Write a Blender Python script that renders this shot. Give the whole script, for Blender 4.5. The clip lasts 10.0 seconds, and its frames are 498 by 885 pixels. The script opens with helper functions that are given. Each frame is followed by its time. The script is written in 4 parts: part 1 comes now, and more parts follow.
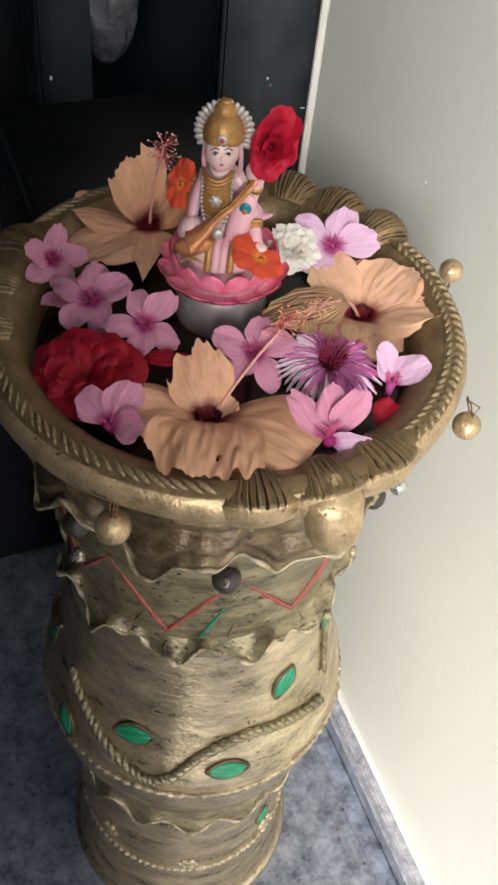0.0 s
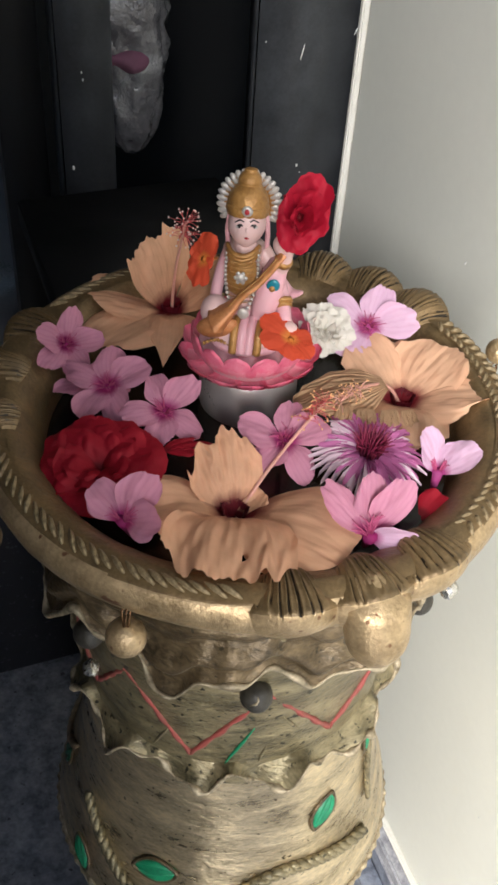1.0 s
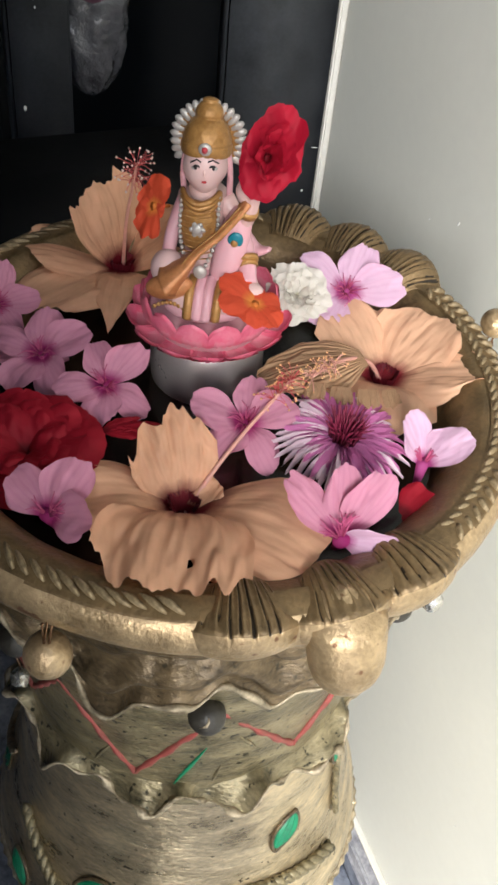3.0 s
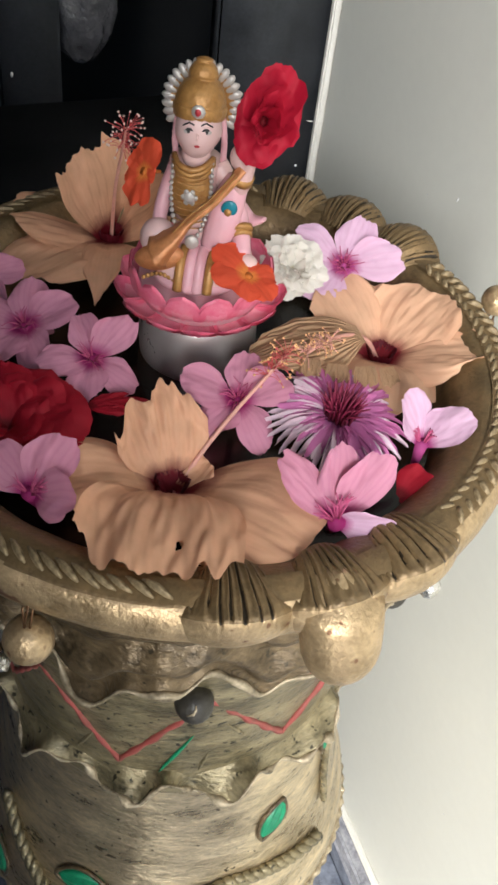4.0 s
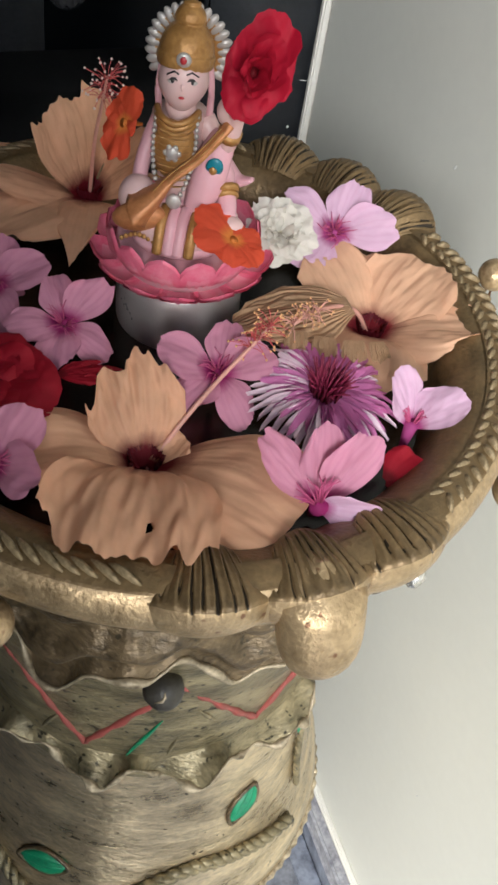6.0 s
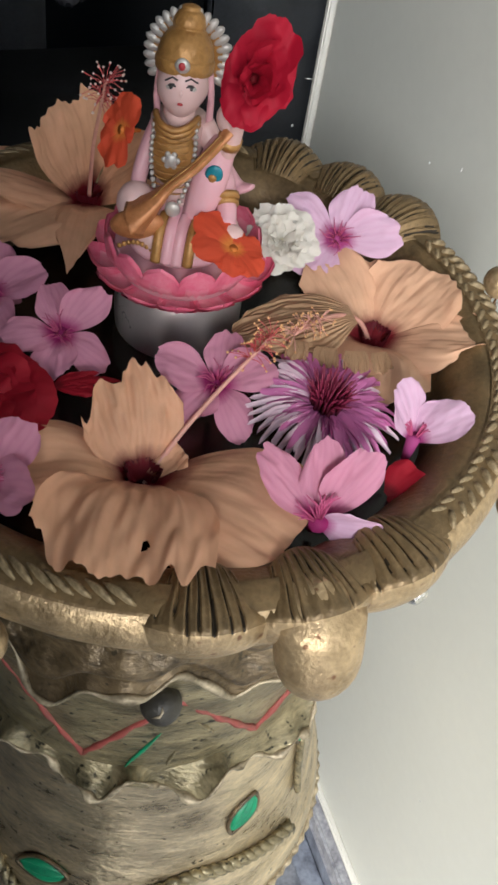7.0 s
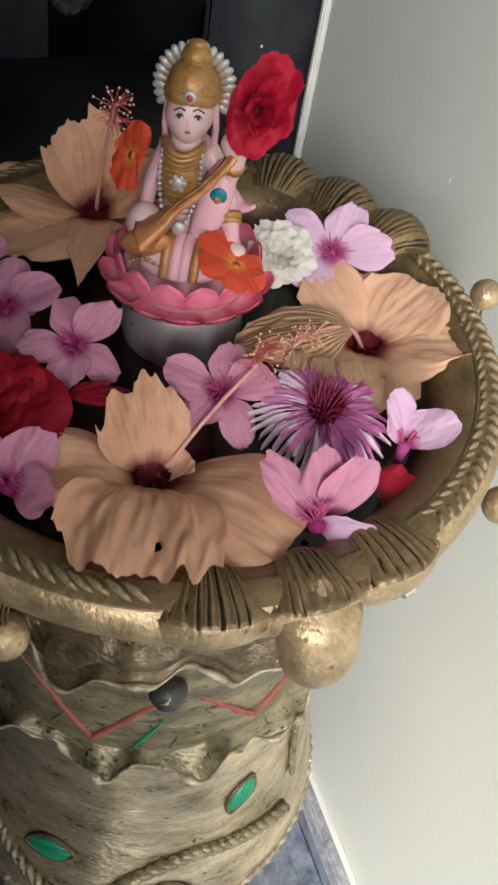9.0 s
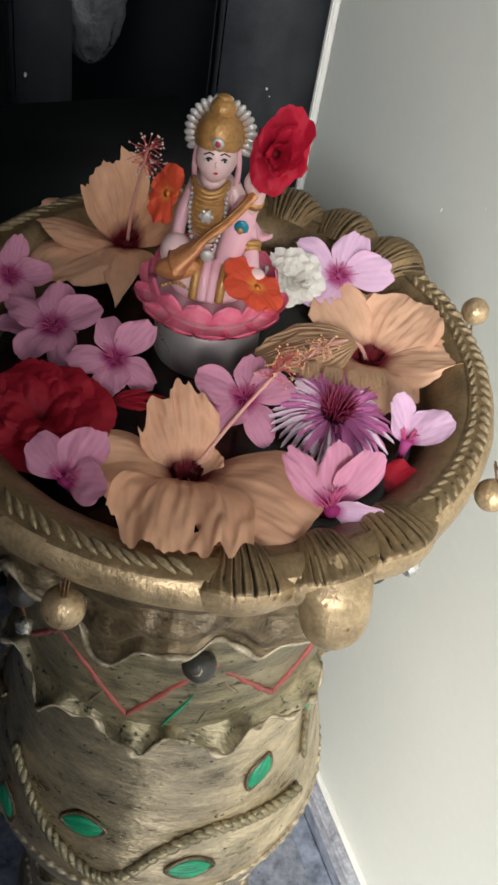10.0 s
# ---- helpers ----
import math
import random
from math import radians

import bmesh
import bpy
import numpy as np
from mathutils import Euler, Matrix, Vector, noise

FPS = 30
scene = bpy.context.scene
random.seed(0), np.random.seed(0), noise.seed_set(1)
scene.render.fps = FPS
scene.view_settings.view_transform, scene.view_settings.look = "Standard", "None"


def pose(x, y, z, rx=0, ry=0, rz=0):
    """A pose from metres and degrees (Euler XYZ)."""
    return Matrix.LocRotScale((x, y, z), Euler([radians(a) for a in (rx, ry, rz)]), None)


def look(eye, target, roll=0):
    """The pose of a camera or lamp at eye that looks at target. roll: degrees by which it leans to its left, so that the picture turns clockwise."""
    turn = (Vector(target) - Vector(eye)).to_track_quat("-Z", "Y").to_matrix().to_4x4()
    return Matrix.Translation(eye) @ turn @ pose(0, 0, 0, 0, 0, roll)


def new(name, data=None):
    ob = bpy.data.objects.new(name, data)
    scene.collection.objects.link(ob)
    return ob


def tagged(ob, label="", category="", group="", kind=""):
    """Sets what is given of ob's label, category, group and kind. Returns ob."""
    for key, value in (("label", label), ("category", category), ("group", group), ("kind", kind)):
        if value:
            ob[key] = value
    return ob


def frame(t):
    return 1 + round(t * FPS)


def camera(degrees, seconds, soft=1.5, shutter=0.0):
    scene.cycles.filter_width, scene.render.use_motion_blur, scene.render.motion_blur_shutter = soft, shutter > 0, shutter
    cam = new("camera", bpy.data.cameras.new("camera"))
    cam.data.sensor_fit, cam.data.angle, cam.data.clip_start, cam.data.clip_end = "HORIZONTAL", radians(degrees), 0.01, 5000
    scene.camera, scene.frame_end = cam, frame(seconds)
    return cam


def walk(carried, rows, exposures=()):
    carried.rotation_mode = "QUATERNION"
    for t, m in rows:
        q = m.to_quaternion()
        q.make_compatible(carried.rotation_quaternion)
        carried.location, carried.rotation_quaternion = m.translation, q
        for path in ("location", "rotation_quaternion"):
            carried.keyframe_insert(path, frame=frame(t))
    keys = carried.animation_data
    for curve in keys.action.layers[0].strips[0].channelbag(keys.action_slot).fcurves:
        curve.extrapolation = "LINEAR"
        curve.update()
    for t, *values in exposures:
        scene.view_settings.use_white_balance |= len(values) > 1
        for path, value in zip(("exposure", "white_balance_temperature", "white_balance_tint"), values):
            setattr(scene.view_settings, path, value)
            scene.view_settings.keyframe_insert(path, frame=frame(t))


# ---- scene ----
cam = camera(28.6, 10.0, 2.9)
METRES, EYE, TILT, LEAN, TURN = 0.3328, 1.307, 0.0, 0.0, 0.0
ROWS = [
    (0.0, 0.0, 0.0, 0.0, 5.5, -48.17, -4.94),
    (0.5, -0.0035, 0.0634, -0.0576, 6.33, -46.31, -3.31),
    (1.0, 0.0074, 0.1222, -0.1475, 6.53, -42.22, -3.18),
    (1.5, 0.0259, 0.1834, -0.2167, 6.55, -43.06, -3.79),
    (2.0, 0.0413, 0.2571, -0.2687, 5.96, -43.44, -4.55),
    (2.5, 0.0389, 0.3014, -0.2869, 6.38, -43.69, -4.61),
    (4.0, 0.0303, 0.367, -0.3496, 6.51, -45.01, -5.66),
    (4.5, 0.0257, 0.3795, -0.3803, 7.12, -45.84, -7.35),
    (5.0, 0.0325, 0.3959, -0.3981, 6.87, -46.83, -7.49),
    (5.5, 0.0401, 0.4133, -0.3905, 6.6, -46.64, -7.13),
    (6.0, 0.0327, 0.4348, -0.399, 7.02, -47.0, -7.53),
    (7.5, 0.0413, 0.4838, -0.3882, 7.67, -47.78, -7.34),
    (8.0, 0.0423, 0.4868, -0.3648, 7.96, -48.15, -7.53),
    (8.5, 0.0317, 0.4715, -0.3382, 7.72, -48.34, -7.52),
    (9.0, 0.0109, 0.4281, -0.3112, 6.95, -48.32, -7.92),
    (9.5, -0.0074, 0.352, -0.2653, 6.39, -47.64, -7.94),
    (10.0, -0.0303, 0.2556, -0.1967, 6.25, -46.74, -7.76),
]
walk(cam, [(t, pose(0.029, -0.5134, EYE, TILT, LEAN, TURN) @ pose(METRES * x, METRES * y, METRES * z, 90 + pitch, roll, yaw)) for t, x, y, z, yaw, pitch, roll in ROWS], [(0.0, 1.04, 6100, 9.5), (2.2, 1.18, 6050, 9.0), (5.5, 0.93, 5950, 8.0), (7.5, 0.75, 5900, 7.5), (10.0, 0.85, 5900, 7.0)])

# ---- world, sun, exposure ----
world = bpy.data.worlds.new("world")
scene.world = world
world.use_nodes = True
wn = world.node_tree.nodes
sky = wn.new("ShaderNodeTexSky")
sky.sky_type, sky.sun_disc = "NISHITA", False
SUN_TO = Vector((-0.05, -0.84, 0.45)).normalized()
sky.sun_elevation = math.asin(SUN_TO.z)
sky.sun_rotation = math.atan2(SUN_TO.x, SUN_TO.y)
wn["Background"].inputs["Strength"].default_value = 0.08
world.node_tree.links.new(sky.outputs[0], wn["Background"].inputs["Color"])
sun = new("sun", bpy.data.lights.new("sun", "SUN"))
sun.data.energy, sun.data.angle, sun.data.color = 4.0, radians(24.0), (1.0, 0.94, 0.86)
sun.matrix_world = look(SUN_TO * 6, (0, 0, 0))


# ---- materials ----
def material(name, base, rough=0.5, metal=0.0, dark=None, scale=40, amount=0.5, bump=0.2, fine=400, stretch=1.0, rand=0.0, spec=0.5, sheen=0.0, trans=0.0, depth=0.001, flecks=None, detail=6):
    """A procedural surface: two tones broken up by noise at two scales, with fine relief."""
    m = bpy.data.materials.new(name)
    m.use_nodes = True
    n, l = m.node_tree.nodes, m.node_tree.links
    b = n["Principled BSDF"]
    b.inputs["Metallic"].default_value = metal
    b.inputs["Specular IOR Level"].default_value = spec
    co = n.new("ShaderNodeTexCoord")
    big = n.new("ShaderNodeTexNoise")
    big.inputs["Scale"].default_value, big.inputs["Detail"].default_value = scale, detail
    big.inputs["Roughness"].default_value = 0.65
    small = n.new("ShaderNodeTexNoise")
    small.inputs["Scale"].default_value, small.inputs["Detail"].default_value = fine, 4
    mp = n.new("ShaderNodeMapping")
    mp.inputs["Scale"].default_value = (1, 1, stretch)
    l.new(co.outputs["Object"], mp.inputs["Vector"])
    for t in (big, small):
        l.new(mp.outputs[0], t.inputs["Vector"])
    dark = dark or tuple(c * 0.55 for c in base)
    ramp = n.new("ShaderNodeValToRGB")
    ramp.color_ramp.elements[0].position, ramp.color_ramp.elements[1].position = 0.5 - 0.22, 0.5 + 0.18
    ramp.color_ramp.elements[0].color, ramp.color_ramp.elements[1].color = (*dark, 1), (*base, 1)
    mixf = n.new("ShaderNodeMath")
    mixf.operation = "MULTIPLY_ADD"
    mixf.inputs[1].default_value, mixf.inputs[2].default_value = 0.4, -0.2
    l.new(small.outputs["Fac"], mixf.inputs[0])
    add = n.new("ShaderNodeMath")
    l.new(big.outputs["Fac"], add.inputs[0])
    l.new(mixf.outputs[0], add.inputs[1])
    l.new(add.outputs[0], ramp.inputs["Fac"])
    mix = n.new("ShaderNodeMix")
    mix.data_type = "RGBA"
    mix.inputs["Factor"].default_value = amount
    mix.inputs["A"].default_value = (*base, 1)
    l.new(ramp.outputs[0], mix.inputs["B"])
    col = mix.outputs["Result"]
    if flecks:
        vor = n.new("ShaderNodeTexNoise")
        vor.inputs["Scale"].default_value, vor.inputs["Detail"].default_value = flecks[1], 2
        l.new(co.outputs["Object"], vor.inputs["Vector"])
        fr = n.new("ShaderNodeValToRGB")
        fr.color_ramp.elements[0].position, fr.color_ramp.elements[1].position = flecks[2], flecks[2] + 0.05
        l.new(vor.outputs["Fac"], fr.inputs["Fac"])
        fm = n.new("ShaderNodeMix")
        fm.data_type = "RGBA"
        l.new(fr.outputs[0], fm.inputs["Factor"])
        l.new(col, fm.inputs["A"])
        fm.inputs["B"].default_value = (*flecks[0], 1)
        col = fm.outputs["Result"]
    if rand:
        oi = n.new("ShaderNodeObjectInfo")
        hs = n.new("ShaderNodeHueSaturation")
        ma = n.new("ShaderNodeMath")
        ma.operation = "MULTIPLY_ADD"
        ma.inputs[1].default_value, ma.inputs[2].default_value = rand, 1 - rand / 2
        l.new(oi.outputs["Random"], ma.inputs[0])
        l.new(ma.outputs[0], hs.inputs["Value"])
        l.new(col, hs.inputs["Color"])
        col = hs.outputs[0]
    l.new(col, b.inputs["Base Color"])
    rr = n.new("ShaderNodeMath")
    rr.operation = "MULTIPLY_ADD"
    rr.inputs[1].default_value, rr.inputs[2].default_value = 0.25, rough - 0.12
    l.new(add.outputs[0], rr.inputs[0])
    l.new(rr.outputs[0], b.inputs["Roughness"])
    if bump:
        bp = n.new("ShaderNodeBump")
        bp.inputs["Strength"].default_value, bp.inputs["Distance"].default_value = bump, depth
        l.new(add.outputs[0], bp.inputs["Height"])
        l.new(bp.outputs[0], b.inputs["Normal"])
    if trans:
        tr = n.new("ShaderNodeBsdfTranslucent")
        l.new(col, tr.inputs["Color"])
        ms = n.new("ShaderNodeMixShader")
        ms.inputs[0].default_value = trans
        l.new(b.outputs[0], ms.inputs[1])
        l.new(tr.outputs[0], ms.inputs[2])
        l.new(ms.outputs[0], n["Material Output"].inputs["Surface"])
    return m


def petal_material(name, tip, base, vein, veins=16.0, throat=0.2, trans=0.25, bump=0.09, blotch=0.3):
    """A petal: colour runs along its length (UV v) with veins across its width (UV u)."""
    m = bpy.data.materials.new(name)
    m.use_nodes = True
    n, l = m.node_tree.nodes, m.node_tree.links
    b = n["Principled BSDF"]
    b.inputs["Roughness"].default_value = 0.62
    b.inputs["Specular IOR Level"].default_value = 0.25
    uv = n.new("ShaderNodeUVMap")
    sep = n.new("ShaderNodeSeparateXYZ")
    l.new(uv.outputs[0], sep.inputs[0])
    ramp = n.new("ShaderNodeValToRGB")
    e = ramp.color_ramp.elements
    e[0].position, e[0].color = throat * 0.55, (*base, 1)
    e[1].position, e[1].color = throat * 1.25, (*tip, 1)
    co = n.new("ShaderNodeTexCoord")
    no = n.new("ShaderNodeTexNoise")
    no.inputs["Scale"].default_value, no.inputs["Detail"].default_value = 130, 5
    l.new(co.outputs["Object"], no.inputs["Vector"])
    wob = n.new("ShaderNodeMath")
    wob.operation = "MULTIPLY_ADD"
    wob.inputs[1].default_value = 0.16
    l.new(no.outputs["Fac"], wob.inputs[0])
    l.new(sep.outputs["Y"], wob.inputs[2])
    sub = n.new("ShaderNodeMath")
    sub.operation = "SUBTRACT"
    sub.inputs[1].default_value = 0.08
    l.new(wob.outputs[0], sub.inputs[0])
    l.new(sub.outputs[0], ramp.inputs["Fac"])
    # veins that fan out from the base
    wave = n.new("ShaderNodeTexWave")
    wave.wave_type, wave.bands_direction = "BANDS", "X"
    wave.inputs["Scale"].default_value, wave.inputs["Distortion"].default_value = veins / 6.28, 2.4
    wave.inputs["Detail"].default_value, wave.inputs["Detail Scale"].default_value = 3, 2.5
    l.new(uv.outputs[0], wave.inputs["Vector"])
    vr = n.new("ShaderNodeValToRGB")
    vr.color_ramp.elements[0].position, vr.color_ramp.elements[1].position = 0.0, 0.55
    vr.color_ramp.elements[0].color, vr.color_ramp.elements[1].color = (0.17, 0.17, 0.17, 1), (0, 0, 0, 1)
    l.new(wave.outputs["Fac"], vr.inputs["Fac"])
    mx = n.new("ShaderNodeMix")
    mx.data_type = "RGBA"
    l.new(vr.outputs[0], mx.inputs["Factor"])
    l.new(ramp.outputs[0], mx.inputs["A"])
    mul = n.new("ShaderNodeMix")
    mul.data_type, mul.blend_type = "RGBA", "MULTIPLY"
    mul.inputs["Factor"].default_value = 1.0
    l.new(ramp.outputs[0], mul.inputs["A"])
    mul.inputs["B"].default_value = (*vein, 1)
    l.new(mul.outputs["Result"], mx.inputs["B"])
    bl = n.new("ShaderNodeTexNoise")
    bl.inputs["Scale"].default_value, bl.inputs["Detail"].default_value = 45, 4
    l.new(co.outputs["Object"], bl.inputs["Vector"])
    hs = n.new("ShaderNodeHueSaturation")
    mv = n.new("ShaderNodeMath")
    mv.operation = "MULTIPLY_ADD"
    mv.inputs[1].default_value, mv.inputs[2].default_value = blotch * 2, 1 - blotch
    l.new(bl.outputs["Fac"], mv.inputs[0])
    l.new(mv.outputs[0], hs.inputs["Value"])
    l.new(mx.outputs["Result"], hs.inputs["Color"])
    col = hs.outputs[0]
    l.new(col, b.inputs["Base Color"])
    bp = n.new("ShaderNodeBump")
    bp.inputs["Strength"].default_value, bp.inputs["Distance"].default_value = bump, 0.0012
    l.new(wave.outputs["Fac"], bp.inputs["Height"])
    l.new(bp.outputs[0], b.inputs["Normal"])
    tr = n.new("ShaderNodeBsdfTranslucent")
    l.new(col, tr.inputs["Color"])
    ms = n.new("ShaderNodeMixShader")
    ms.inputs[0].default_value = trans
    l.new(b.outputs[0], ms.inputs[1])
    l.new(tr.outputs[0], ms.inputs[2])
    l.new(ms.outputs[0], n["Material Output"].inputs["Surface"])
    return m


GOLD = material("aged_gold_paint", (0.60, 0.44, 0.25), 0.38, 0.55, dark=(0.22, 0.15, 0.075), scale=50, amount=0.9, bump=0.8, fine=420, depth=0.0016, flecks=((0.20, 0.10, 0.05), 120, 0.68))
# brown gold of the top faces, darkened to carry their shade
GOLD_RIM = material("shaded_brown_gold", (0.27, 0.18, 0.085), 0.42, 0.45, dark=(0.10, 0.07, 0.035), scale=38, amount=0.9, bump=0.75, fine=420, depth=0.0016)
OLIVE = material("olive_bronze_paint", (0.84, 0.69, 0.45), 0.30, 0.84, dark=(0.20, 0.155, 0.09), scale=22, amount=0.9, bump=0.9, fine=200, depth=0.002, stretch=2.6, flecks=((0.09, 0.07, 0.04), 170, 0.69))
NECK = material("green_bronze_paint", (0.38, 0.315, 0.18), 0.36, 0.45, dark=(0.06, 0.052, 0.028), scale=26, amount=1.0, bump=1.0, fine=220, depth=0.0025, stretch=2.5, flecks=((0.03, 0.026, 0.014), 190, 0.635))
# brown of the frill, darkened for the shadow under the rim
DRAPE = material("darkened_brown_bronze", (0.21, 0.15, 0.08), 0.38, 0.45, dark=(0.04, 0.028, 0.015), scale=30, amount=1.0, bump=0.9, fine=240, depth=0.002, stretch=2.0, flecks=((0.05, 0.038, 0.02), 180, 0.67))
PALE_GOLD = material("pale_gold_edge", (0.60, 0.50, 0.34), 0.50, 0.35, dark=(0.10, 0.075, 0.04), scale=85, amount=1.0, bump=0.9, fine=350)
GREEN_PAINT = material("green_paint", (0.016, 0.27, 0.12), 0.45, dark=(0.006, 0.09, 0.045), scale=90, amount=0.7, bump=0.3)
RED_PAINT = material("faded_red_paint", (0.36, 0.07, 0.06), 0.6, dark=(0.17, 0.06, 0.04), scale=120, amount=0.8, bump=0.3)
ROPE = material("worn_gold_rope", (0.42, 0.32, 0.18), 0.55, 0.30, dark=(0.14, 0.10, 0.05), scale=90, amount=1.0, bump=0.6, fine=350)
KNOB = material("black_clay", (0.05, 0.044, 0.034), 0.45, 0.1, dark=(0.02, 0.018, 0.014), scale=120, amount=0.9, bump=0.6)
# near-black that stands in for the shade inside the fan grooves
GROOVE_SHADE = material("groove_shade", (0.032, 0.023, 0.014), 0.5, 0.2, scale=80, amount=0.7)
WIRE = material("rusty_wire", (0.22, 0.12, 0.06), 0.45, 0.8, scale=300)
FOIL = material("silver_sequin", (0.7, 0.68, 0.62), 0.25, 0.9, scale=200, amount=0.4)
STEEL = material("brushed_steel", (0.78, 0.72, 0.70), 0.30, 0.72, dark=(0.55, 0.50, 0.47), scale=14, amount=0.3, bump=0)
WATER = material("dark_water", (0.012, 0.009, 0.006), 0.16, 0.0, scale=20, amount=0.3, bump=0.1, spec=0.5)
WALL = material("cream_wall_paint", (0.72, 0.72, 0.655), 0.55, dark=(0.66, 0.66, 0.60), scale=3.0, amount=0.7, bump=0.12, fine=90, depth=0.002)
WHITE_EDGE = material("white_plaster", (0.80, 0.78, 0.72), 0.6, dark=(0.66, 0.64, 0.58), scale=25, amount=0.6)
# polished ledge stone, paler to carry the sky's sheen in its colour
LEDGE_TOP = material("ledge_sheen_grey", (0.20, 0.205, 0.215), 0.3, scale=8, amount=0.4, bump=0.03)
# black that carries the niche's shade in its colour
NICHE_SHADE = material("niche_shade", (0.004, 0.004, 0.0045), 0.6, scale=9, amount=0.5, bump=0.05)
GRANITE = material("black_granite", (0.062, 0.066, 0.074), 0.36, dark=(0.016, 0.017, 0.019), scale=25, amount=0.7, bump=0.05, fine=300, flecks=((0.055, 0.056, 0.06), 120, 0.68))
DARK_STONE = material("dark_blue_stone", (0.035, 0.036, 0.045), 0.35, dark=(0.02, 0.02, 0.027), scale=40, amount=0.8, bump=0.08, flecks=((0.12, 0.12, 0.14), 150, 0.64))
MARBLE = material("speckled_grey_marble", (0.30, 0.315, 0.355), 0.34, dark=(0.065, 0.07, 0.095), scale=34, amount=1.0, bump=0.06, fine=150, flecks=((0.06, 0.06, 0.075), 95, 0.66))
DARK_BAND = material("dark_grey_marble", (0.30, 0.33, 0.40), 0.34, dark=(0.07, 0.075, 0.10), scale=40, amount=1.0, bump=0.06, fine=150)
SKIRTING = material("grey_marble_skirting", (0.52, 0.52, 0.55), 0.35, dark=(0.15, 0.15, 0.18), scale=60, amount=0.9, bump=0.06, fine=200)
CEMENT = material("grey_cement_wall", (0.30, 0.30, 0.29), 0.7, scale=6, amount=0.5, bump=0.2)
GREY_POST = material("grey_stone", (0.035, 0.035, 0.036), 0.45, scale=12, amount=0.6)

PEACH = petal_material("peach_hibiscus_petal", (0.76, 0.43, 0.265), (0.15, 0.006, 0.014), (0.90, 0.82, 0.74), 34, 0.27)
PEACH_PALE = petal_material("pale_peach_hibiscus_petal", (0.78, 0.47, 0.30), (0.26, 0.02, 0.03), (0.92, 0.86, 0.80), 34, 0.25)
TAN = petal_material("withered_tan_petal", (0.56, 0.36, 0.21), (0.6, 0.38, 0.22), (0.55, 0.42, 0.32), 34, 0.2, bump=0.8)
PINK = petal_material("pink_oleander_petal", (0.62, 0.27, 0.38), (0.36, 0.03, 0.16), (0.72, 0.42, 0.62), 13, 0.30, blotch=0.2)
PALE_PINK = petal_material("pale_pink_oleander_petal", (0.73, 0.48, 0.645), (0.42, 0.07, 0.24), (0.80, 0.54, 0.70), 13, 0.26, blotch=0.15)
RED = petal_material("red_petal", (0.34, 0.008, 0.022), (0.16, 0.004, 0.01), (0.7, 0.5, 0.5), 14, 0.25, blotch=0.3)
ROSE = petal_material("crimson_petal", (0.42, 0.008, 0.03), (0.10, 0.002, 0.006), (0.8, 0.6, 0.6), 12, 0.25, blotch=0.25)
ORANGE = petal_material("orange_petal", (0.66, 0.085, 0.035), (0.74, 0.24, 0.05), (0.8, 0.6, 0.55), 8, 0.3, blotch=0.2)
WHITE_PETAL = petal_material("white_petal", (0.74, 0.70, 0.63), (0.7, 0.66, 0.5), (0.92, 0.9, 0.84), 8, 0.2, blotch=0.12)
PURPLE = petal_material("purple_aster_petal", (0.60, 0.19, 0.42), (0.24, 0.02, 0.14), (0.8, 0.6, 0.75), 5, 0.3, blotch=0.35)
PURPLE_PALE = petal_material("pale_purple_aster_petal", (0.80, 0.63, 0.71), (0.42, 0.05, 0.25), (0.7, 0.4, 0.6), 5, 0.45, blotch=0.3)
THROAT = material("dark_red_throat", (0.12, 0.004, 0.012), 0.55, scale=200)
CRIMSON_CENTRE = material("crimson_flower_centre", (0.22, 0.012, 0.05), 0.6, scale=200)
STAMEN = material("pale_pink_stamen", (0.85, 0.45, 0.36), 0.5, scale=100, amount=0.4, trans=0.2)
FRINGE = material("deep_pink_fringe", (0.50, 0.08, 0.20), 0.6, scale=200)
STAMEN_RED = material("red_stamen", (0.62, 0.10, 0.10), 0.5, scale=100, amount=0.4)
POLLEN = material("yellow_pollen", (0.85, 0.48, 0.22), 0.7, scale=400)
POLLEN_WHITE = material("pale_pollen", (0.80, 0.62, 0.55), 0.7, scale=400)

SKIN = material("pink_painted_clay", (0.66, 0.46, 0.44), 0.40, dark=(0.64, 0.40, 0.38), scale=60, amount=0.6, bump=0.08, fine=300)
S_GOLD = material("statue_gold_paint", (0.47, 0.25, 0.075), 0.42, 0.3, dark=(0.24, 0.11, 0.03), scale=160, amount=0.8, bump=0.5, fine=500)
S_COPPER = material("statue_copper_paint", (0.58, 0.25, 0.10), 0.42, 0.3, dark=(0.32, 0.12, 0.04), scale=160, amount=0.8, bump=0.5, fine=500)
S_SILVER = material("statue_silver_paint", (0.47, 0.44, 0.41), 0.40, 0.3, dark=(0.45, 0.42, 0.40), scale=200, amount=0.6, bump=0.3)
S_PINK = material("statue_pink_paint", (0.70, 0.11, 0.21), 0.5, dark=(0.78, 0.26, 0.34), scale=70, amount=0.9, bump=0.15)
S_PALE = material("statue_pale_pink_paint", (0.66, 0.38, 0.42), 0.4, scale=70, amount=0.6, dark=(0.68, 0.34, 0.40))
S_LOTUS = material("statue_lotus_paint", (0.74, 0.31, 0.37), 0.5, dark=(0.76, 0.17, 0.28), scale=90, amount=0.9, bump=0.15)
S_TEAL = material("statue_teal_paint", (0.01, 0.20, 0.27), 0.4, scale=150, amount=0.5)
S_DARK = material("statue_dark_paint", (0.02, 0.018, 0.018), 0.5)
S_RED = material("statue_red_paint", (0.45, 0.03, 0.04), 0.4)
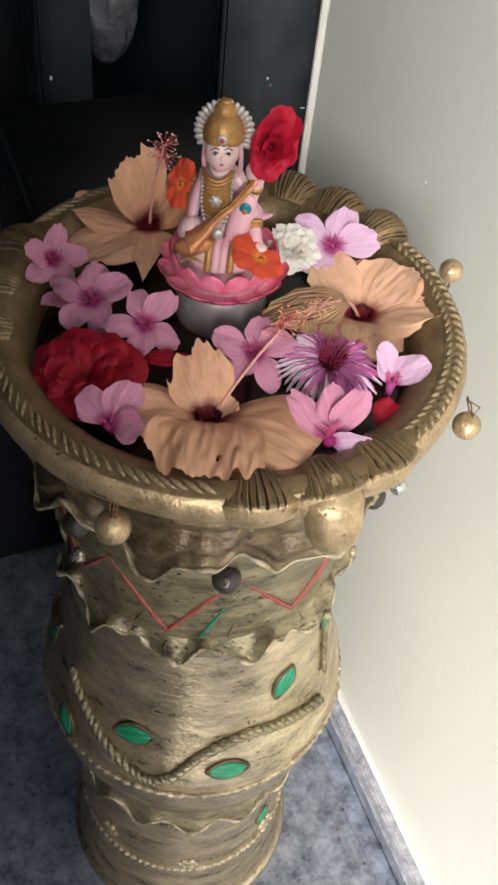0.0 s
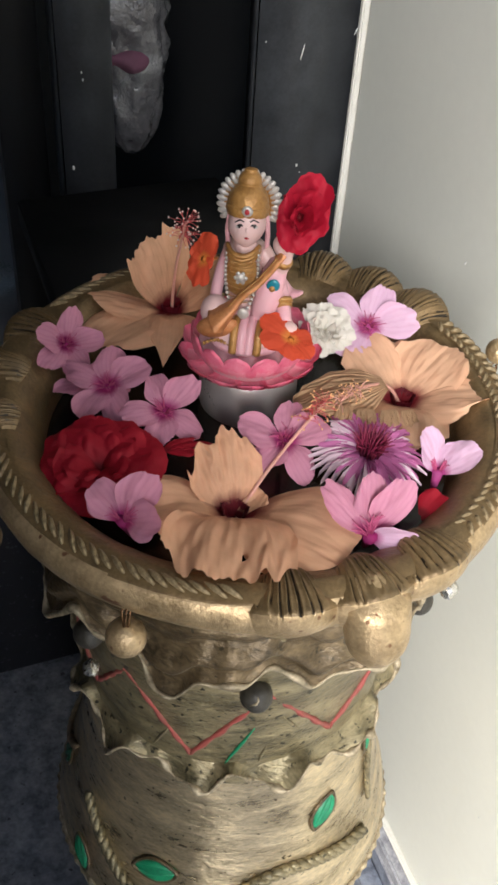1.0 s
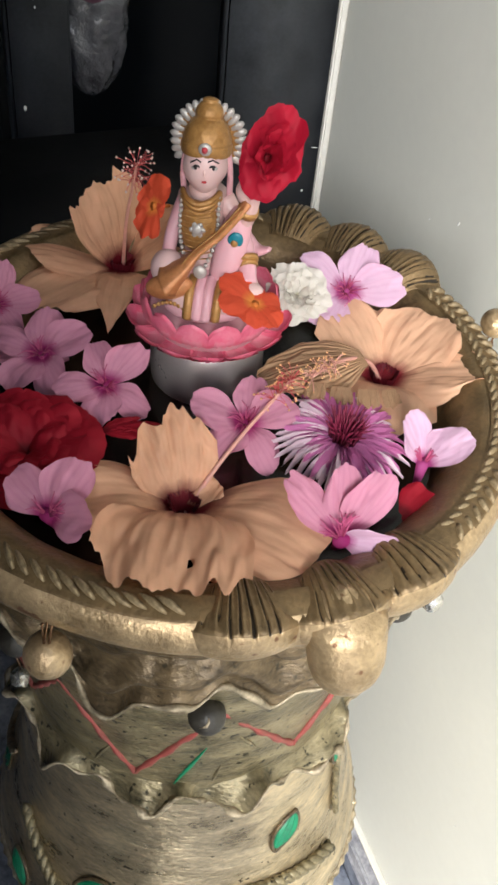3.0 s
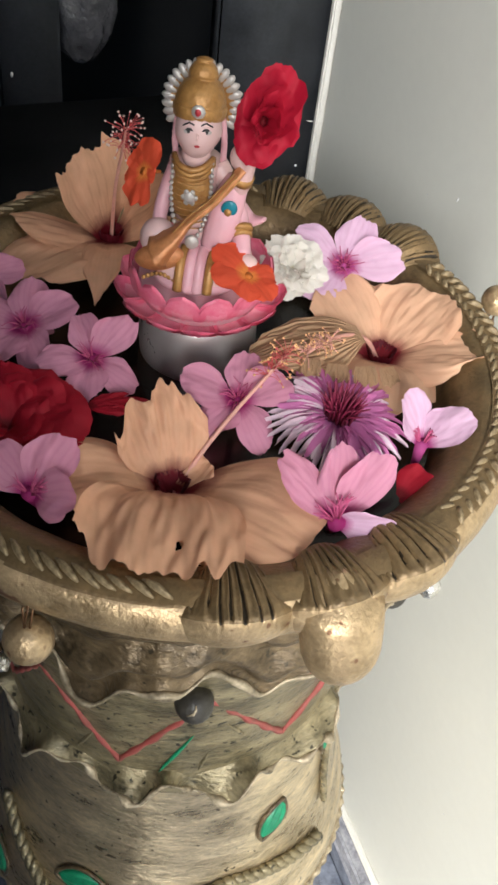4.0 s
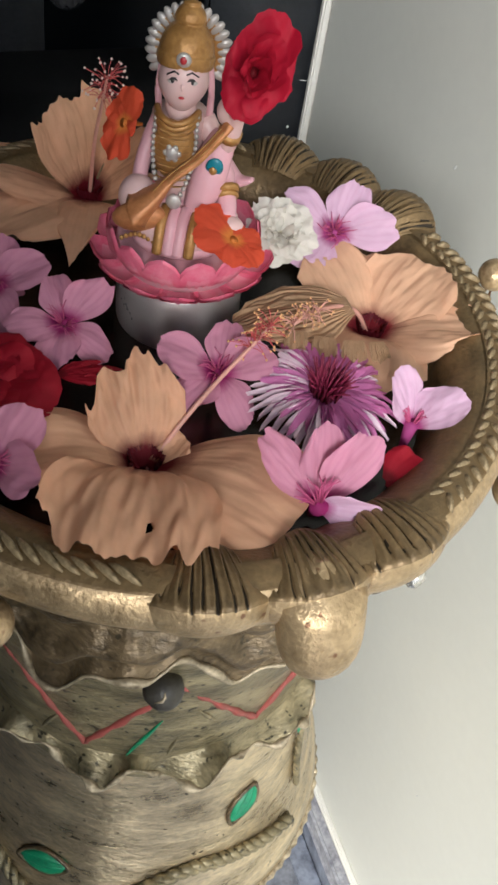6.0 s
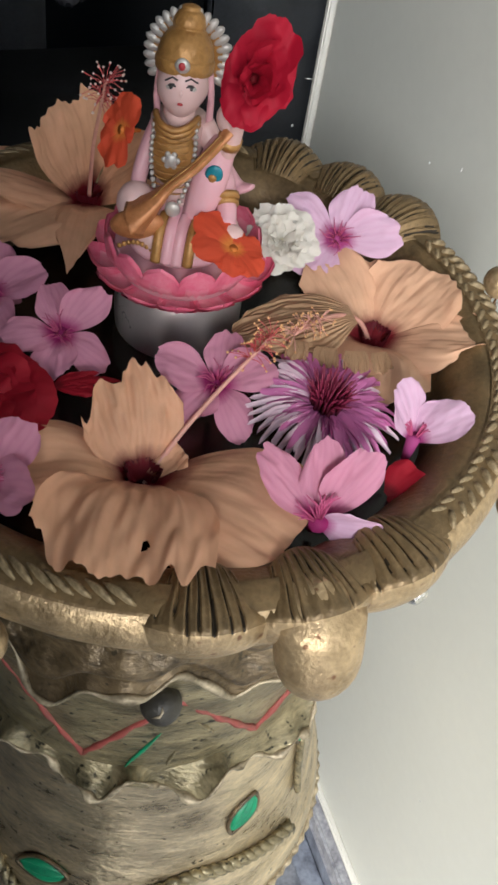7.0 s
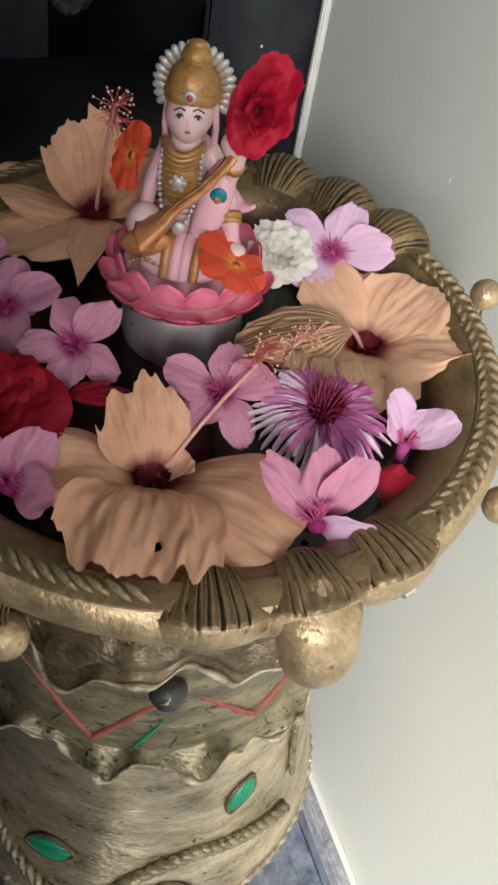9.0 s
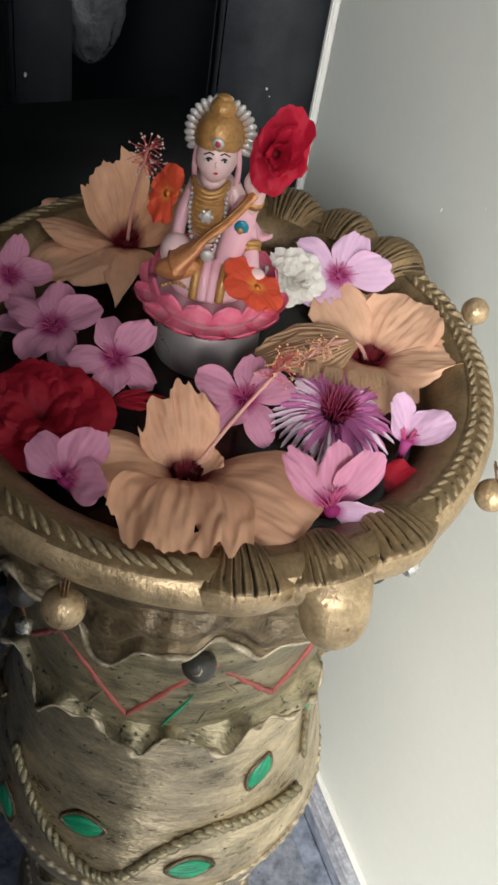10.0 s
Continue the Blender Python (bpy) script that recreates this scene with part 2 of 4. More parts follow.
FILM = material("cloudy_plastic_film", (0.17, 0.17, 0.18), 0.18, dark=(0.035, 0.032, 0.04), scale=16, amount=1.0, bump=1.0, trans=0.05, depth=0.012, fine=45, spec=0.9)
MAROON_CLOTH = material("maroon_cloth", (0.12, 0.045, 0.08), 0.8, scale=50)
RED_CLOTH = material("red_cloth", (0.45, 0.02, 0.03), 0.7, scale=50)


# ---- mesh helpers ----
def link(name, bm, mats, parent=None, label="", smooth=True):
    me = bpy.data.meshes.new(name)
    bm.to_mesh(me)
    bm.free()
    for m in (mats if isinstance(mats, (list, tuple)) else [mats]):
        me.materials.append(m)
    if smooth:
        me.shade_smooth()
    ob = new(name, me)
    if parent:
        ob.parent = parent
    if label:
        ob["label"] = label
    return ob


def part(name, bm, mat, parent, label="", smooth=True):
    return link(name, bm, mat, parent, label, smooth)


def thing(name, m, label, category, group="", kind=""):
    ob = new(name)
    ob.empty_display_size = 0.02
    ob.matrix_basis = m
    return tagged(ob, label, category, group, kind)


def box(bm, lo, hi, mat=0, bevel=0.0):
    x0, y0, z0 = lo
    x1, y1, z1 = hi
    vs = [bm.verts.new(p) for p in ((x0, y0, z0), (x1, y0, z0), (x1, y1, z0), (x0, y1, z0), (x0, y0, z1), (x1, y0, z1), (x1, y1, z1), (x0, y1, z1))]
    fs = [bm.faces.new([vs[i] for i in f]) for f in ((3, 2, 1, 0), (4, 5, 6, 7), (0, 1, 5, 4), (1, 2, 6, 5), (2, 3, 7, 6), (3, 0, 4, 7))]
    for f in fs:
        f.material_index = mat
    if bevel:
        bmesh.ops.bevel(bm, geom=list({e for f in fs for e in f.edges}), offset=bevel, segments=2, affect="EDGES", clamp_overlap=True)


def sheet(bm, nu, nv, fn, wrap_u=False, wrap_v=False, mat=0, uv=True):
    """A grid of nu x nv cells; fn(u, v) with u, v from 0 to 1 gives each place."""
    layer = bm.loops.layers.uv.verify() if uv else None
    cu, cv = nu if wrap_u else nu + 1, nv if wrap_v else nv + 1
    g = [[bm.verts.new(fn(i / nu, j / nv)) for j in range(cv)] for i in range(cu)]
    for i in range(nu):
        for j in range(nv):
            ids = ((i, j), (i + 1, j), (i + 1, j + 1), (i, j + 1))
            f = bm.faces.new([g[a % cu][b % cv] for a, b in ids])
            f.material_index = mat
            if uv:
                for lo, (a, b) in zip(f.loops, ids):
                    lo[layer].uv = (a / nu, b / nv)
    return g


def ball(bm, c, r, scale=(1, 1, 1), mat=0, seg=16, rings=10, turn=None):
    t = turn or Matrix()

    def fn(u, v):
        a, b = 2 * math.pi * u, math.pi * (v * 0.998 + 0.001) - math.pi / 2
        p = Vector((math.cos(a) * math.cos(b) * r * scale[0], math.sin(a) * math.cos(b) * r * scale[1], math.sin(b) * r * scale[2]))
        return Vector(c) + t.to_3x3() @ p
    sheet(bm, seg, rings, fn, wrap_u=True, mat=mat)


def tube(bm, pts, radii, seg=8, mat=0, flat=1.0, up=(0, 0, 1), ridges=0, ridge=0.0):
    """A tube along the points, its radius given for each; flat squeezes it along up."""
    pts = [Vector(p) for p in pts]
    n = len(pts)
    radii = radii if isinstance(radii, (list, tuple)) else [radii] * n
    rows = []
    for i, p in enumerate(pts):
        d = (pts[min(i + 1, n - 1)] - pts[max(i - 1, 0)]).normalized()
        ux = d.cross(Vector(up))
        ux = ux.normalized() if ux.length > 1e-5 else d.orthogonal().normalized()
        uy = ux.cross(d).normalized()
        rows.append([bm.verts.new(p + (ux * math.cos(a) + uy * math.sin(a) * flat) * radii[i] * (1 + ridge * math.cos(ridges * a))) for a in (2 * math.pi * k / seg for k in range(seg))])
    for i in range(n - 1):
        for k in range(seg):
            f = bm.faces.new((rows[i][k], rows[i][(k + 1) % seg], rows[i + 1][(k + 1) % seg], rows[i + 1][k]))
            f.material_index = mat
    for row, rev in ((rows[0], True), (rows[-1], False)):
        f = bm.faces.new(row[::-1] if rev else row)
        f.material_index = mat


def spline(pts, n):
    """Points along a smooth line through pts."""
    pts = [Vector(p) for p in pts]
    out = []
    for i in range(n + 1):
        s = i / n * (len(pts) - 1)
        k = min(int(s), len(pts) - 2)
        f = s - k
        a, b, c, d = pts[max(k - 1, 0)], pts[k], pts[k + 1], pts[min(k + 2, len(pts) - 1)]
        out.append(0.5 * ((2 * b) + (c - a) * f + (2 * a - 5 * b + 4 * c - d) * f * f + (3 * b - a - 3 * c + d) * f ** 3))
    return out


def polar(r, deg, z):
    return Vector((r * math.cos(radians(deg)), r * math.sin(radians(deg)), z))


def n1(*p):
    return noise.noise(Vector(p))


# ---- the room: a corner of a porch, turned against the pot ----
ROOM = pose(0, 0, 0, 0, 0, 26.6)


def setting(name, boxes, mats, label, category, bevel=0.003):
    bm = bmesh.new()
    for b in boxes:
        box(bm, b[0], b[1], b[2] if len(b) > 2 else 0, bevel)
    ob = link(name, bm, mats, None, label, smooth=False)
    ob.matrix_basis = ROOM
    return tagged(ob, label, category, kind="structure")


WX, WY = 0.255, 0.395
setting("floor", [((-40, -40, -0.10), (40, 2.4, 0.0))], MARBLE, "speckled blue-grey polished marble floor", "floor")
setting("wall_east", [((WX, -1.9, 0.0), (WX + 0.16, WY, 2.7))], WALL, "smooth cream painted wall", "wall", 0.004)
setting("wall_north", [((WX + 0.001, WY + 0.012, 0.0), (WX + 0.6, WY + 0.3, 2.7))], CEMENT, "plain wall behind the granite frame", "wall")
setting("wall_far", [((-2.6, 1.0, 0.0), (0.9, 1.1, 2.7))], NICHE_SHADE, "back of the storage niche, its shade painted as black", "wall")
# unseen wall, set close and dark to cut fill light and reflections
setting("light_blocker_west", [((-0.75, -0.93, 0.0), (-0.62, 0.46, 2.7))], DARK_STONE, "unseen dark wall, added to cut light from the left", "wall")
# unseen cover; its front edge is placed to limit light from overhead
setting("ceiling", [((-2.7, -0.75, 2.7), (0.9, 1.6, 2.82))], CEMENT, "unseen cement ceiling, added to limit the sky light", "ceiling")
# unseen sun blocker; its right edge sets where the urn falls into shade
setting("sun_blocker_south", [((-2.7, -1.05, 0.0), (-0.47, -0.93, 2.7))], CEMENT, "unseen wall, added to block sun from the urn's left", "wall")
# unseen slab, added to keep sun and sky out of the niche
setting("niche_blocker", [((-2.6, 0.40, 1.25), (WX, 0.52, 2.7))], NICHE_SHADE, "unseen black slab over the niche, added to keep light out", "wall")
setting("corner_trim", [((WX - 0.005, WY + 0.0005, 0.0), (WX + 0.014, WY + 0.0075, 2.7))], WHITE_EDGE, "white plaster edge of the wall corner", "trim", 0.0015)
# added strip that widens the lower band of the skirting
setting("floor_strip", [((WX - 0.048, -1.9, 0.0), (WX - 0.0225, WY, 0.003))], DARK_BAND, "grey strip added on the floor to widen the skirting band", "floor", 0.001)
setting("baseboard", [((WX - 0.022, -1.9, 0.0), (WX, WY, 0.034), 1), ((WX - 0.020, -1.9, 0.0345), (WX, WY, 0.055), 0)], [SKIRTING, DARK_BAND], "grey marble skirting along the cream wall", "baseboard")
setting("plaster_bead", [((WX - 0.008, -1.9, 0.055), (WX, WY, 0.062))], WHITE_EDGE, "white plaster bead on top of the skirting", "trim", 0.002)

# granite frame of the niche
granite_post = thing("granite_upright", ROOM @ pose(0, 0, 0), "wide black granite upright beside the cream wall", "upright", "granite uprights", "structure")
bm = bmesh.new()
box(bm, (0.150, WY + 0.008, 0), (WX - 0.002, WY + 0.03, 2.7), 0, 0.002)
part("slab", bm, GRANITE, granite_post)
granite_post_b = thing("granite_upright", ROOM @ pose(0, 0, 0), "narrow black granite upright in the dark niche", "upright", "granite uprights", "structure")
bm = bmesh.new()
box(bm, (-0.030, 0.43, 0), (0.022, 0.46, 2.7), 0, 0.002)
part("slab", bm, GRANITE, granite_post_b)
grey_post = thing("stone_post", ROOM @ pose(0, 0, 0), "grey stone post behind the granite upright", "post")
bm = bmesh.new()
box(bm, (-0.080, 0.47, 0.601), (-0.036, 0.50, 2.7), 0, 0.002)
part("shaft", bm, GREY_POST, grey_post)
ledge = thing("stone_ledge", ROOM @ pose(0, 0, 0), "low block of dark polished stone", "ledge")
bm = bmesh.new()
box(bm, (-0.60, 0.465, 0), (-0.040, 0.99, 0.58), 0, 0.003)
part("block", bm, DARK_STONE, ledge)
# top slab is coloured paler than the block in place of sheen
part_top = bmesh.new()
box(part_top, (-1.6, 0.462, 0.581), (-0.036, 0.99, 0.600), 0, 0.003)
part("top_slab", part_top, LEDGE_TOP, ledge)

# black slab and support, added where the urn's shadow lies
shelf = thing("shade_slab", ROOM @ pose(0, 0, 0), "black slab added in place of the shadow behind the urn", "shelf")
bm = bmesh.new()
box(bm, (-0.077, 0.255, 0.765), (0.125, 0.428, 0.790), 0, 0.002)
part("slab", bm, NICHE_SHADE, shelf)
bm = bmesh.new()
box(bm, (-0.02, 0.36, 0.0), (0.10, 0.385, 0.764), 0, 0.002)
part("support", bm, NICHE_SHADE, shelf)

# ---- the pot ----
pot = thing("terracotta_urn", pose(0, 0, 0), "tall gold-painted terracotta urn full of water and flowers", "urn")
PROFILE = [(0.0, 0.0), (0.128, 0.0), (0.132, 0.012), (0.129, 0.03), (0.125, 0.05), (0.123, 0.08), (0.122, 0.115), (0.120, 0.16), (0.117, 0.21), (0.114, 0.25), (0.116, 0.275), (0.128, 0.31),
           (0.142, 0.345), (0.149, 0.38), (0.1505, 0.41), (0.147, 0.435), (0.1385, 0.464), (0.1275, 0.509), (0.1205, 0.557), (0.1165, 0.600), (0.1165, 0.640), (0.121, 0.698), (0.129, 0.759), (0.134, 0.80), (0.140, 0.835), (0.146, 0.850)]
PZ = [p[1] for p in PROFILE]
PR = [p[0] for p in PROFILE]


def radius_at(z):
    return float(np.interp(z, PZ[1:], PR[1:]))


def body_point(deg, z, out=0.0):
    return polar(radius_at(z) + out, deg, z)


prof = spline([(r, 0, z) for r, z in PROFILE], 130)
bm = bmesh.new()


def body_fn(u, v):
    p = prof[round(v * 130)]
    a = 360 * u
    c = polar(1, a, p.z)
    w = 0.0016 * n1(c.x * 2.2, c.y * 2.2, p.z * 9) + 0.0006 * n1(c.x * 9, c.y * 9, p.z * 40)
    ring = 0.0007 * math.sin(p.z * 420 + 2 * n1(c.x, c.y, p.z * 20)) * (0.5 + 0.5 * n1(c.x * 3, c.y * 3, p.z * 12))
    return polar(max(p.x + (w + ring if p.x > 0.01 else 0), 0.0), a, p.z)


sheet(bm, 160, 130, body_fn, wrap_u=True)
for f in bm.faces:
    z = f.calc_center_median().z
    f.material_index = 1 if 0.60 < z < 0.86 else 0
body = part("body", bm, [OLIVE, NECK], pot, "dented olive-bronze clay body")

# rim: a broad lip with a rounded outer face, sloping into the bowl
RIM = [(0.143, 0.846), (0.160, 0.8455), (0.1672, 0.848), (0.1700, 0.8545), (0.1698, 0.8625), (0.1665, 0.8680), (0.161, 0.8705), (0.155, 0.8695), (0.150, 0.8690), (0.1445, 0.8662), (0.138, 0.8605), (0.1325, 0.851), (0.1295, 0.836), (0.128, 0.815), (0.125, 0.79), (0.120, 0.77), (0.0, 0.765)]
rim_line = spline([(r, 0, z) for r, z in RIM], 75)
bm = bmesh.new()


def rim_fn(u, v):
    p = rim_line[round(v * 75)]
    a = 360 * u
    c = polar(1, a, 0)
    w = 0.0011 * n1(c.x * 3, c.y * 3, p.z * 60) + 0.0005 * n1(c.x * 14, c.y * 14, p.z * 90)
    return polar(max(p.x + w, 0.0), a, p.z + 0.0012 * n1(c.x * 2.4, c.y * 2.4, 7.3))


sheet(bm, 200, 75, rim_fn, wrap_u=True)
for f in bm.faces:
    c = f.calc_center_median()
    # top gets the brown with shade in it, outer face the bright gold
    f.material_index = 0 if (math.hypot(c.x, c.y) > 0.1655 or c.z < 0.8475 and math.hypot(c.x, c.y) > 0.143) else 1
rim = part("rim", bm, [GOLD, GOLD_RIM], pot, "broad gold rim, brown on top with shade painted in")

FANS = [-76, -60.5, -45.5, 77, 62.5, 48, 197, 180, 163]
SPOUTS = [-60.5, 62.5, 180]


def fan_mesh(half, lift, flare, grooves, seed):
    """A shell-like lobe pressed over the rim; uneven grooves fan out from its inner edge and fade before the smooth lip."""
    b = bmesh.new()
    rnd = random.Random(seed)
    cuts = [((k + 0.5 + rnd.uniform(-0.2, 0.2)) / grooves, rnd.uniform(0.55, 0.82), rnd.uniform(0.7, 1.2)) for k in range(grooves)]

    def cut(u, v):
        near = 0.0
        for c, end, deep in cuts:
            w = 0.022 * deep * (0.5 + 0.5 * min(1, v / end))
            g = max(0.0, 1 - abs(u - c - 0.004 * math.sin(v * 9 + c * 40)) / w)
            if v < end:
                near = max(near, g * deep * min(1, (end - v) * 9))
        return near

    def fn(u, v):
        s = 2 * u - 1
        hump = max(0.0, math.cos(s * math.pi / 2)) ** 0.75
        r0, r1 = 0.1405 + 0.006 * s * s, 0.1655 + (flare + 0.004) * hump
        fade = min(1, v * 8) * hump ** 0.3
        ridge = (0.0014 + 0.0008 * math.sin(u * 61 + seed)) * fade * max(0, 1 - v) - 0.0030 * cut(u, v) * fade
        if v < 0.72:
            k = v / 0.72
            r = r0 + (r1 - r0) * k
            z = 0.8655 + 0.0030 * hump + lift * hump * math.sin(math.pi * (0.10 + 0.66 * k)) + ridge
        else:
            q = (v - 0.72) / 0.28
            r = r1 + 0.0022 * math.sin(math.pi * q) - 0.005 * q * q
            z = 0.8655 + 0.0030 * hump + lift * hump * math.sin(math.pi * 0.76) * (1 - q) + ridge * max(0, 1 - 2 * q) - 0.022 * q
        return polar(r, s * half * (0.66 + 0.34 * min(1, v / 0.6)), z)
    NU, NV = 120, 26
    sheet(b, NU, NV, fn)
    b.faces.ensure_lookup_table()
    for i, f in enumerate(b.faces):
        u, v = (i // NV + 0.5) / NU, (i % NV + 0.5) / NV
        # groove faces are coloured dark in place of their shade
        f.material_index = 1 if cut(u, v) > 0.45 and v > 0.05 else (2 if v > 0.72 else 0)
    return b


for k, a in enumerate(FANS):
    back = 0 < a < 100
    o = part("shell_fan", fan_mesh(9.0 if back else 8.8, 0.010 if back else 0.0055, 0.007 if back else 0.005, 13 if back else 10 + k % 2, k), [GOLD_RIM, GROOVE_SHADE, GOLD], rim, "fan of raised ridges, shade painted into its grooves")
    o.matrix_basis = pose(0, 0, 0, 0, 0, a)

# thick snouts below the middle fan of each group
bm = bmesh.new()


def snout_fn(u, v):
    a = 2 * math.pi * u
    s = v
    w = (0.0192 - 0.0022 * s) * (math.sqrt(max(0.0, 1 - ((s - 0.55) / 0.45) ** 2)) if s > 0.55 else min(1.0, math.sqrt(max(0.0, 5 * s))))
    c = Vector((0.1615 + 0.013 * math.sin(s * 2.0), 0, 0.8755 - 0.054 * s))
    return c + Vector((math.cos(a) * w * 0.95, math.sin(a) * w, 0))


sheet(bm, 28, 20, snout_fn, wrap_u=True)
snout = part("snout", bm, GOLD, rim, "rounded gold snout under the rim")
snout.matrix_basis = pose(0, 0, 0, 0, 0, SPOUTS[0])
for a in SPOUTS[1:]:
    o = snout.copy()
    scene.collection.objects.link(o)
    o.matrix_basis = pose(0, 0, 0, 0, 0, a)

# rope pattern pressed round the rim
# added ring in the shaded brown gold, dark between the paler strands
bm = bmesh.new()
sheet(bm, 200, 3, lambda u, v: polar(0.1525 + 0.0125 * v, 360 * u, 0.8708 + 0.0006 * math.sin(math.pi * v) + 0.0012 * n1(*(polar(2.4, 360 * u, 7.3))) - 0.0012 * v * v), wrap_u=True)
part("rope_gap_ring", bm, GOLD_RIM, rim, "brown-gold ring added under the rope pattern for dark gaps")
bm = bmesh.new()
tube(bm, [(-0.0072, -0.0020, 0), (-0.004, -0.0008, 0.0008), (0.0, 0.0, 0.0011), (0.004, 0.0008, 0.0008), (0.0072, 0.0020, 0)], [0.0010, 0.0020, 0.0024, 0.0020, 0.0010], 6)
strand_a = part("rope_strand", bm, ROPE, rim)
first = True
for k in range(132):
    a = 360 * k / 132
    if min(abs((a - f + 180) % 360 - 180) for f in FANS) < 9.0:
        continue
    chevron = a < 60 or a > 300
    for side in ((-1, 1) if chevron else (0,)):
        o = strand_a if first else strand_a.copy()
        if not first:
            scene.collection.objects.link(o)
        first = False
        turn = a + 90 + (38 * side if chevron else -42) + random.uniform(-8, 8)
        size = random.uniform(0.55, 0.7) if chevron else random.uniform(0.95, 1.2)
        o.matrix_basis = Matrix.Translation(polar(0.1585 + 0.0032 * side, a + random.uniform(-0.3, 0.3), 0.8698)) @ pose(0, 0, 0, 0, 0, turn) @ Matrix.Diagonal((size, 0.8 if chevron else 0.72, random.uniform(0.75, 1.2), 1))

# draped frill below the rim
bm = bmesh.new()


def drape_edge(a):
    return 0.758 + 0.013 * math.sin(radians(a * 8 + 20 + 12 * math.sin(radians(a * 3)))) + 0.006 * n1(3 * math.cos(radians(a)), 3 * math.sin(radians(a)), 1.1) + 0.005 * math.sin(radians(a * 19 + 50)) + 0.002 * math.sin(radians(a * 41))


def drape_fn(u, v):
    a = 360 * u
    zl = drape_edge(a)
    zt = 0.846
    z = zt + (zl - zt) * v
    fold = math.sin(radians(a * 8 + 110)) * 0.0065 * v + 0.0035 * v * math.sin(radians(a * 19 + 140) + v * 2)
    crease = 0.0062 * math.sin(v * 19 + 1.3 * n1(math.cos(radians(a)) * 3, math.sin(radians(a)) * 3, 2.0)) * min(1, 2 * v) * (0.75 + 0.6 * n1(math.cos(radians(a)) * 4, math.sin(radians(a)) * 4, v * 2))
    out = 0.003 + 0.008 * v ** 2 + 0.8 * fold + crease
    return polar(radius_at(z) + max(out, 0.001), a, z)


sheet(bm, 300, 26, drape_fn, wrap_u=True)
part("draped_frill", bm, DRAPE, pot, "draped brown-gold clay frill, darkened for the rim's shadow")
bm = bmesh.new()
tube(bm, [drape_fn(k / 240, 1.0) for k in range(241)], [max(0.0009, 0.0018 + 0.0034 * n1(k * 0.31, 3.3, 1.0)) for k in range(241)], 8)
part("frill_edge", bm, PALE_GOLD, pot, "pale wavy edge of the frill")


# curled frill at the narrowest place
def curl_z(a):
    return 0.617 + 0.009 * n1(4 * math.cos(radians(a)), 4 * math.sin(radians(a)), 6.1) + 0.0075 * math.sin(radians(a * 12 + 30 + 25 * math.sin(radians(a * 5)))) + 0.004 * math.sin(radians(a * 29))


bm = bmesh.new()


def curl_fn(u, v):
    a = 360 * u
    z = 0.630 + (curl_z(a) - 0.630) * v
    out = -0.003 + 0.0125 * v ** 1.1 + (0.0055 + 0.005 * n1(5 * math.cos(radians(a)), 5 * math.sin(radians(a)), 9.1)) * v * math.sin(radians(a * 12 + 120 + 25 * math.sin(radians(a * 5))))
    return polar(radius_at(z) + max(out, -0.003), a, z)


sheet(bm, 300, 12, curl_fn, wrap_u=True)
part("curled_frill", bm, NECK, pot, "curled clay frill round the waist")
bm = bmesh.new()
tube(bm, [curl_fn(k / 260, 1.0) for k in range(261)], [max(0.0006, 0.0013 + 0.0046 * n1(k * 0.33, 8.1, 2.0)) for k in range(261)], 8)
part("frill_edge", bm, PALE_GOLD, pot, "pale curled edge of the frill")

# lower frill and rings
bm = bmesh.new()


def low_fn(u, v):
    a = 360 * u
    zl = 0.256 + 0.010 * math.sin(radians(a * 14))
    z = 0.288 + (zl - 0.288) * v
    return polar(radius_at(z) + 0.001 + 0.011 * v + 0.004 * v * math.sin(radians(a * 14 + 100)), a, z)


sheet(bm, 260, 8, low_fn, wrap_u=True)
part("lower_frill", bm, NECK, pot)
bm = bmesh.new()
tube(bm, [low_fn(k / 240, 1.0) for k in range(241)], [max(0.0006, 0.0017 + 0.003 * n1(k * 0.25, 5.5, 3.0)) for k in range(241)], 7)
part("frill_edge", bm, PALE_GOLD, pot)
rosette = None
for a, z in ((-80, 0.135), (-128, 0.150), (-30, 0.140), (-175, 0.14)):
    if rosette is None:
        bm = bmesh.new()
        ball(bm, (0, 0, 0), 0.005, (1, 1, 0.7))
        for k in range(6):
            ball(bm, polar(0.0085, k * 60, 0), 0.0048, (1, 1, 0.6))
        rosette = o = part("rosette", bm, PALE_GOLD, pot, "pale clay rosette")
    else:
        o = rosette.copy()
        scene.collection.objects.link(o)
    o.matrix_basis = Matrix.Translation(body_point(a, z, 0.001)) @ pose(0, 0, 0, 0, 0, a + 90) @ pose(0, 0, 0, 90)
for z, r in ((0.406, 0.0026), (0.118, 0.003)):
    bm = bmesh.new()
    pts = [body_point(360 * k / 360, z, 0.001) for k in range(361)]
    tube(bm, pts, [r * (1 + 0.35 * math.sin(k * math.pi * 0.5)) for k in range(361)], 7)
    part("beaded_ring", bm, PALE_GOLD, pot)


def twisted(name, pts, r, turns, mat, label):
    """A rope of twisted clay laid on the body."""
    b = bmesh.new()
    n = len(pts)
    for s in (0, math.pi):
        line = []
        for i, (a, z) in enumerate(pts):
            ph = turns * 2 * math.pi * i / (n - 1) + s
            line.append(body_point(a, z + 0.55 * r * math.cos(ph), 0.6 * r * (1 + 0.5 * math.sin(ph))))
        tube(b, line, r * 0.75, 7)
    return part(name, b, mat, pot, label)


def path_az(pts, n):
    return [(p.x, p.z) for p in spline([(a, 0, z) for a, z in pts], n)]


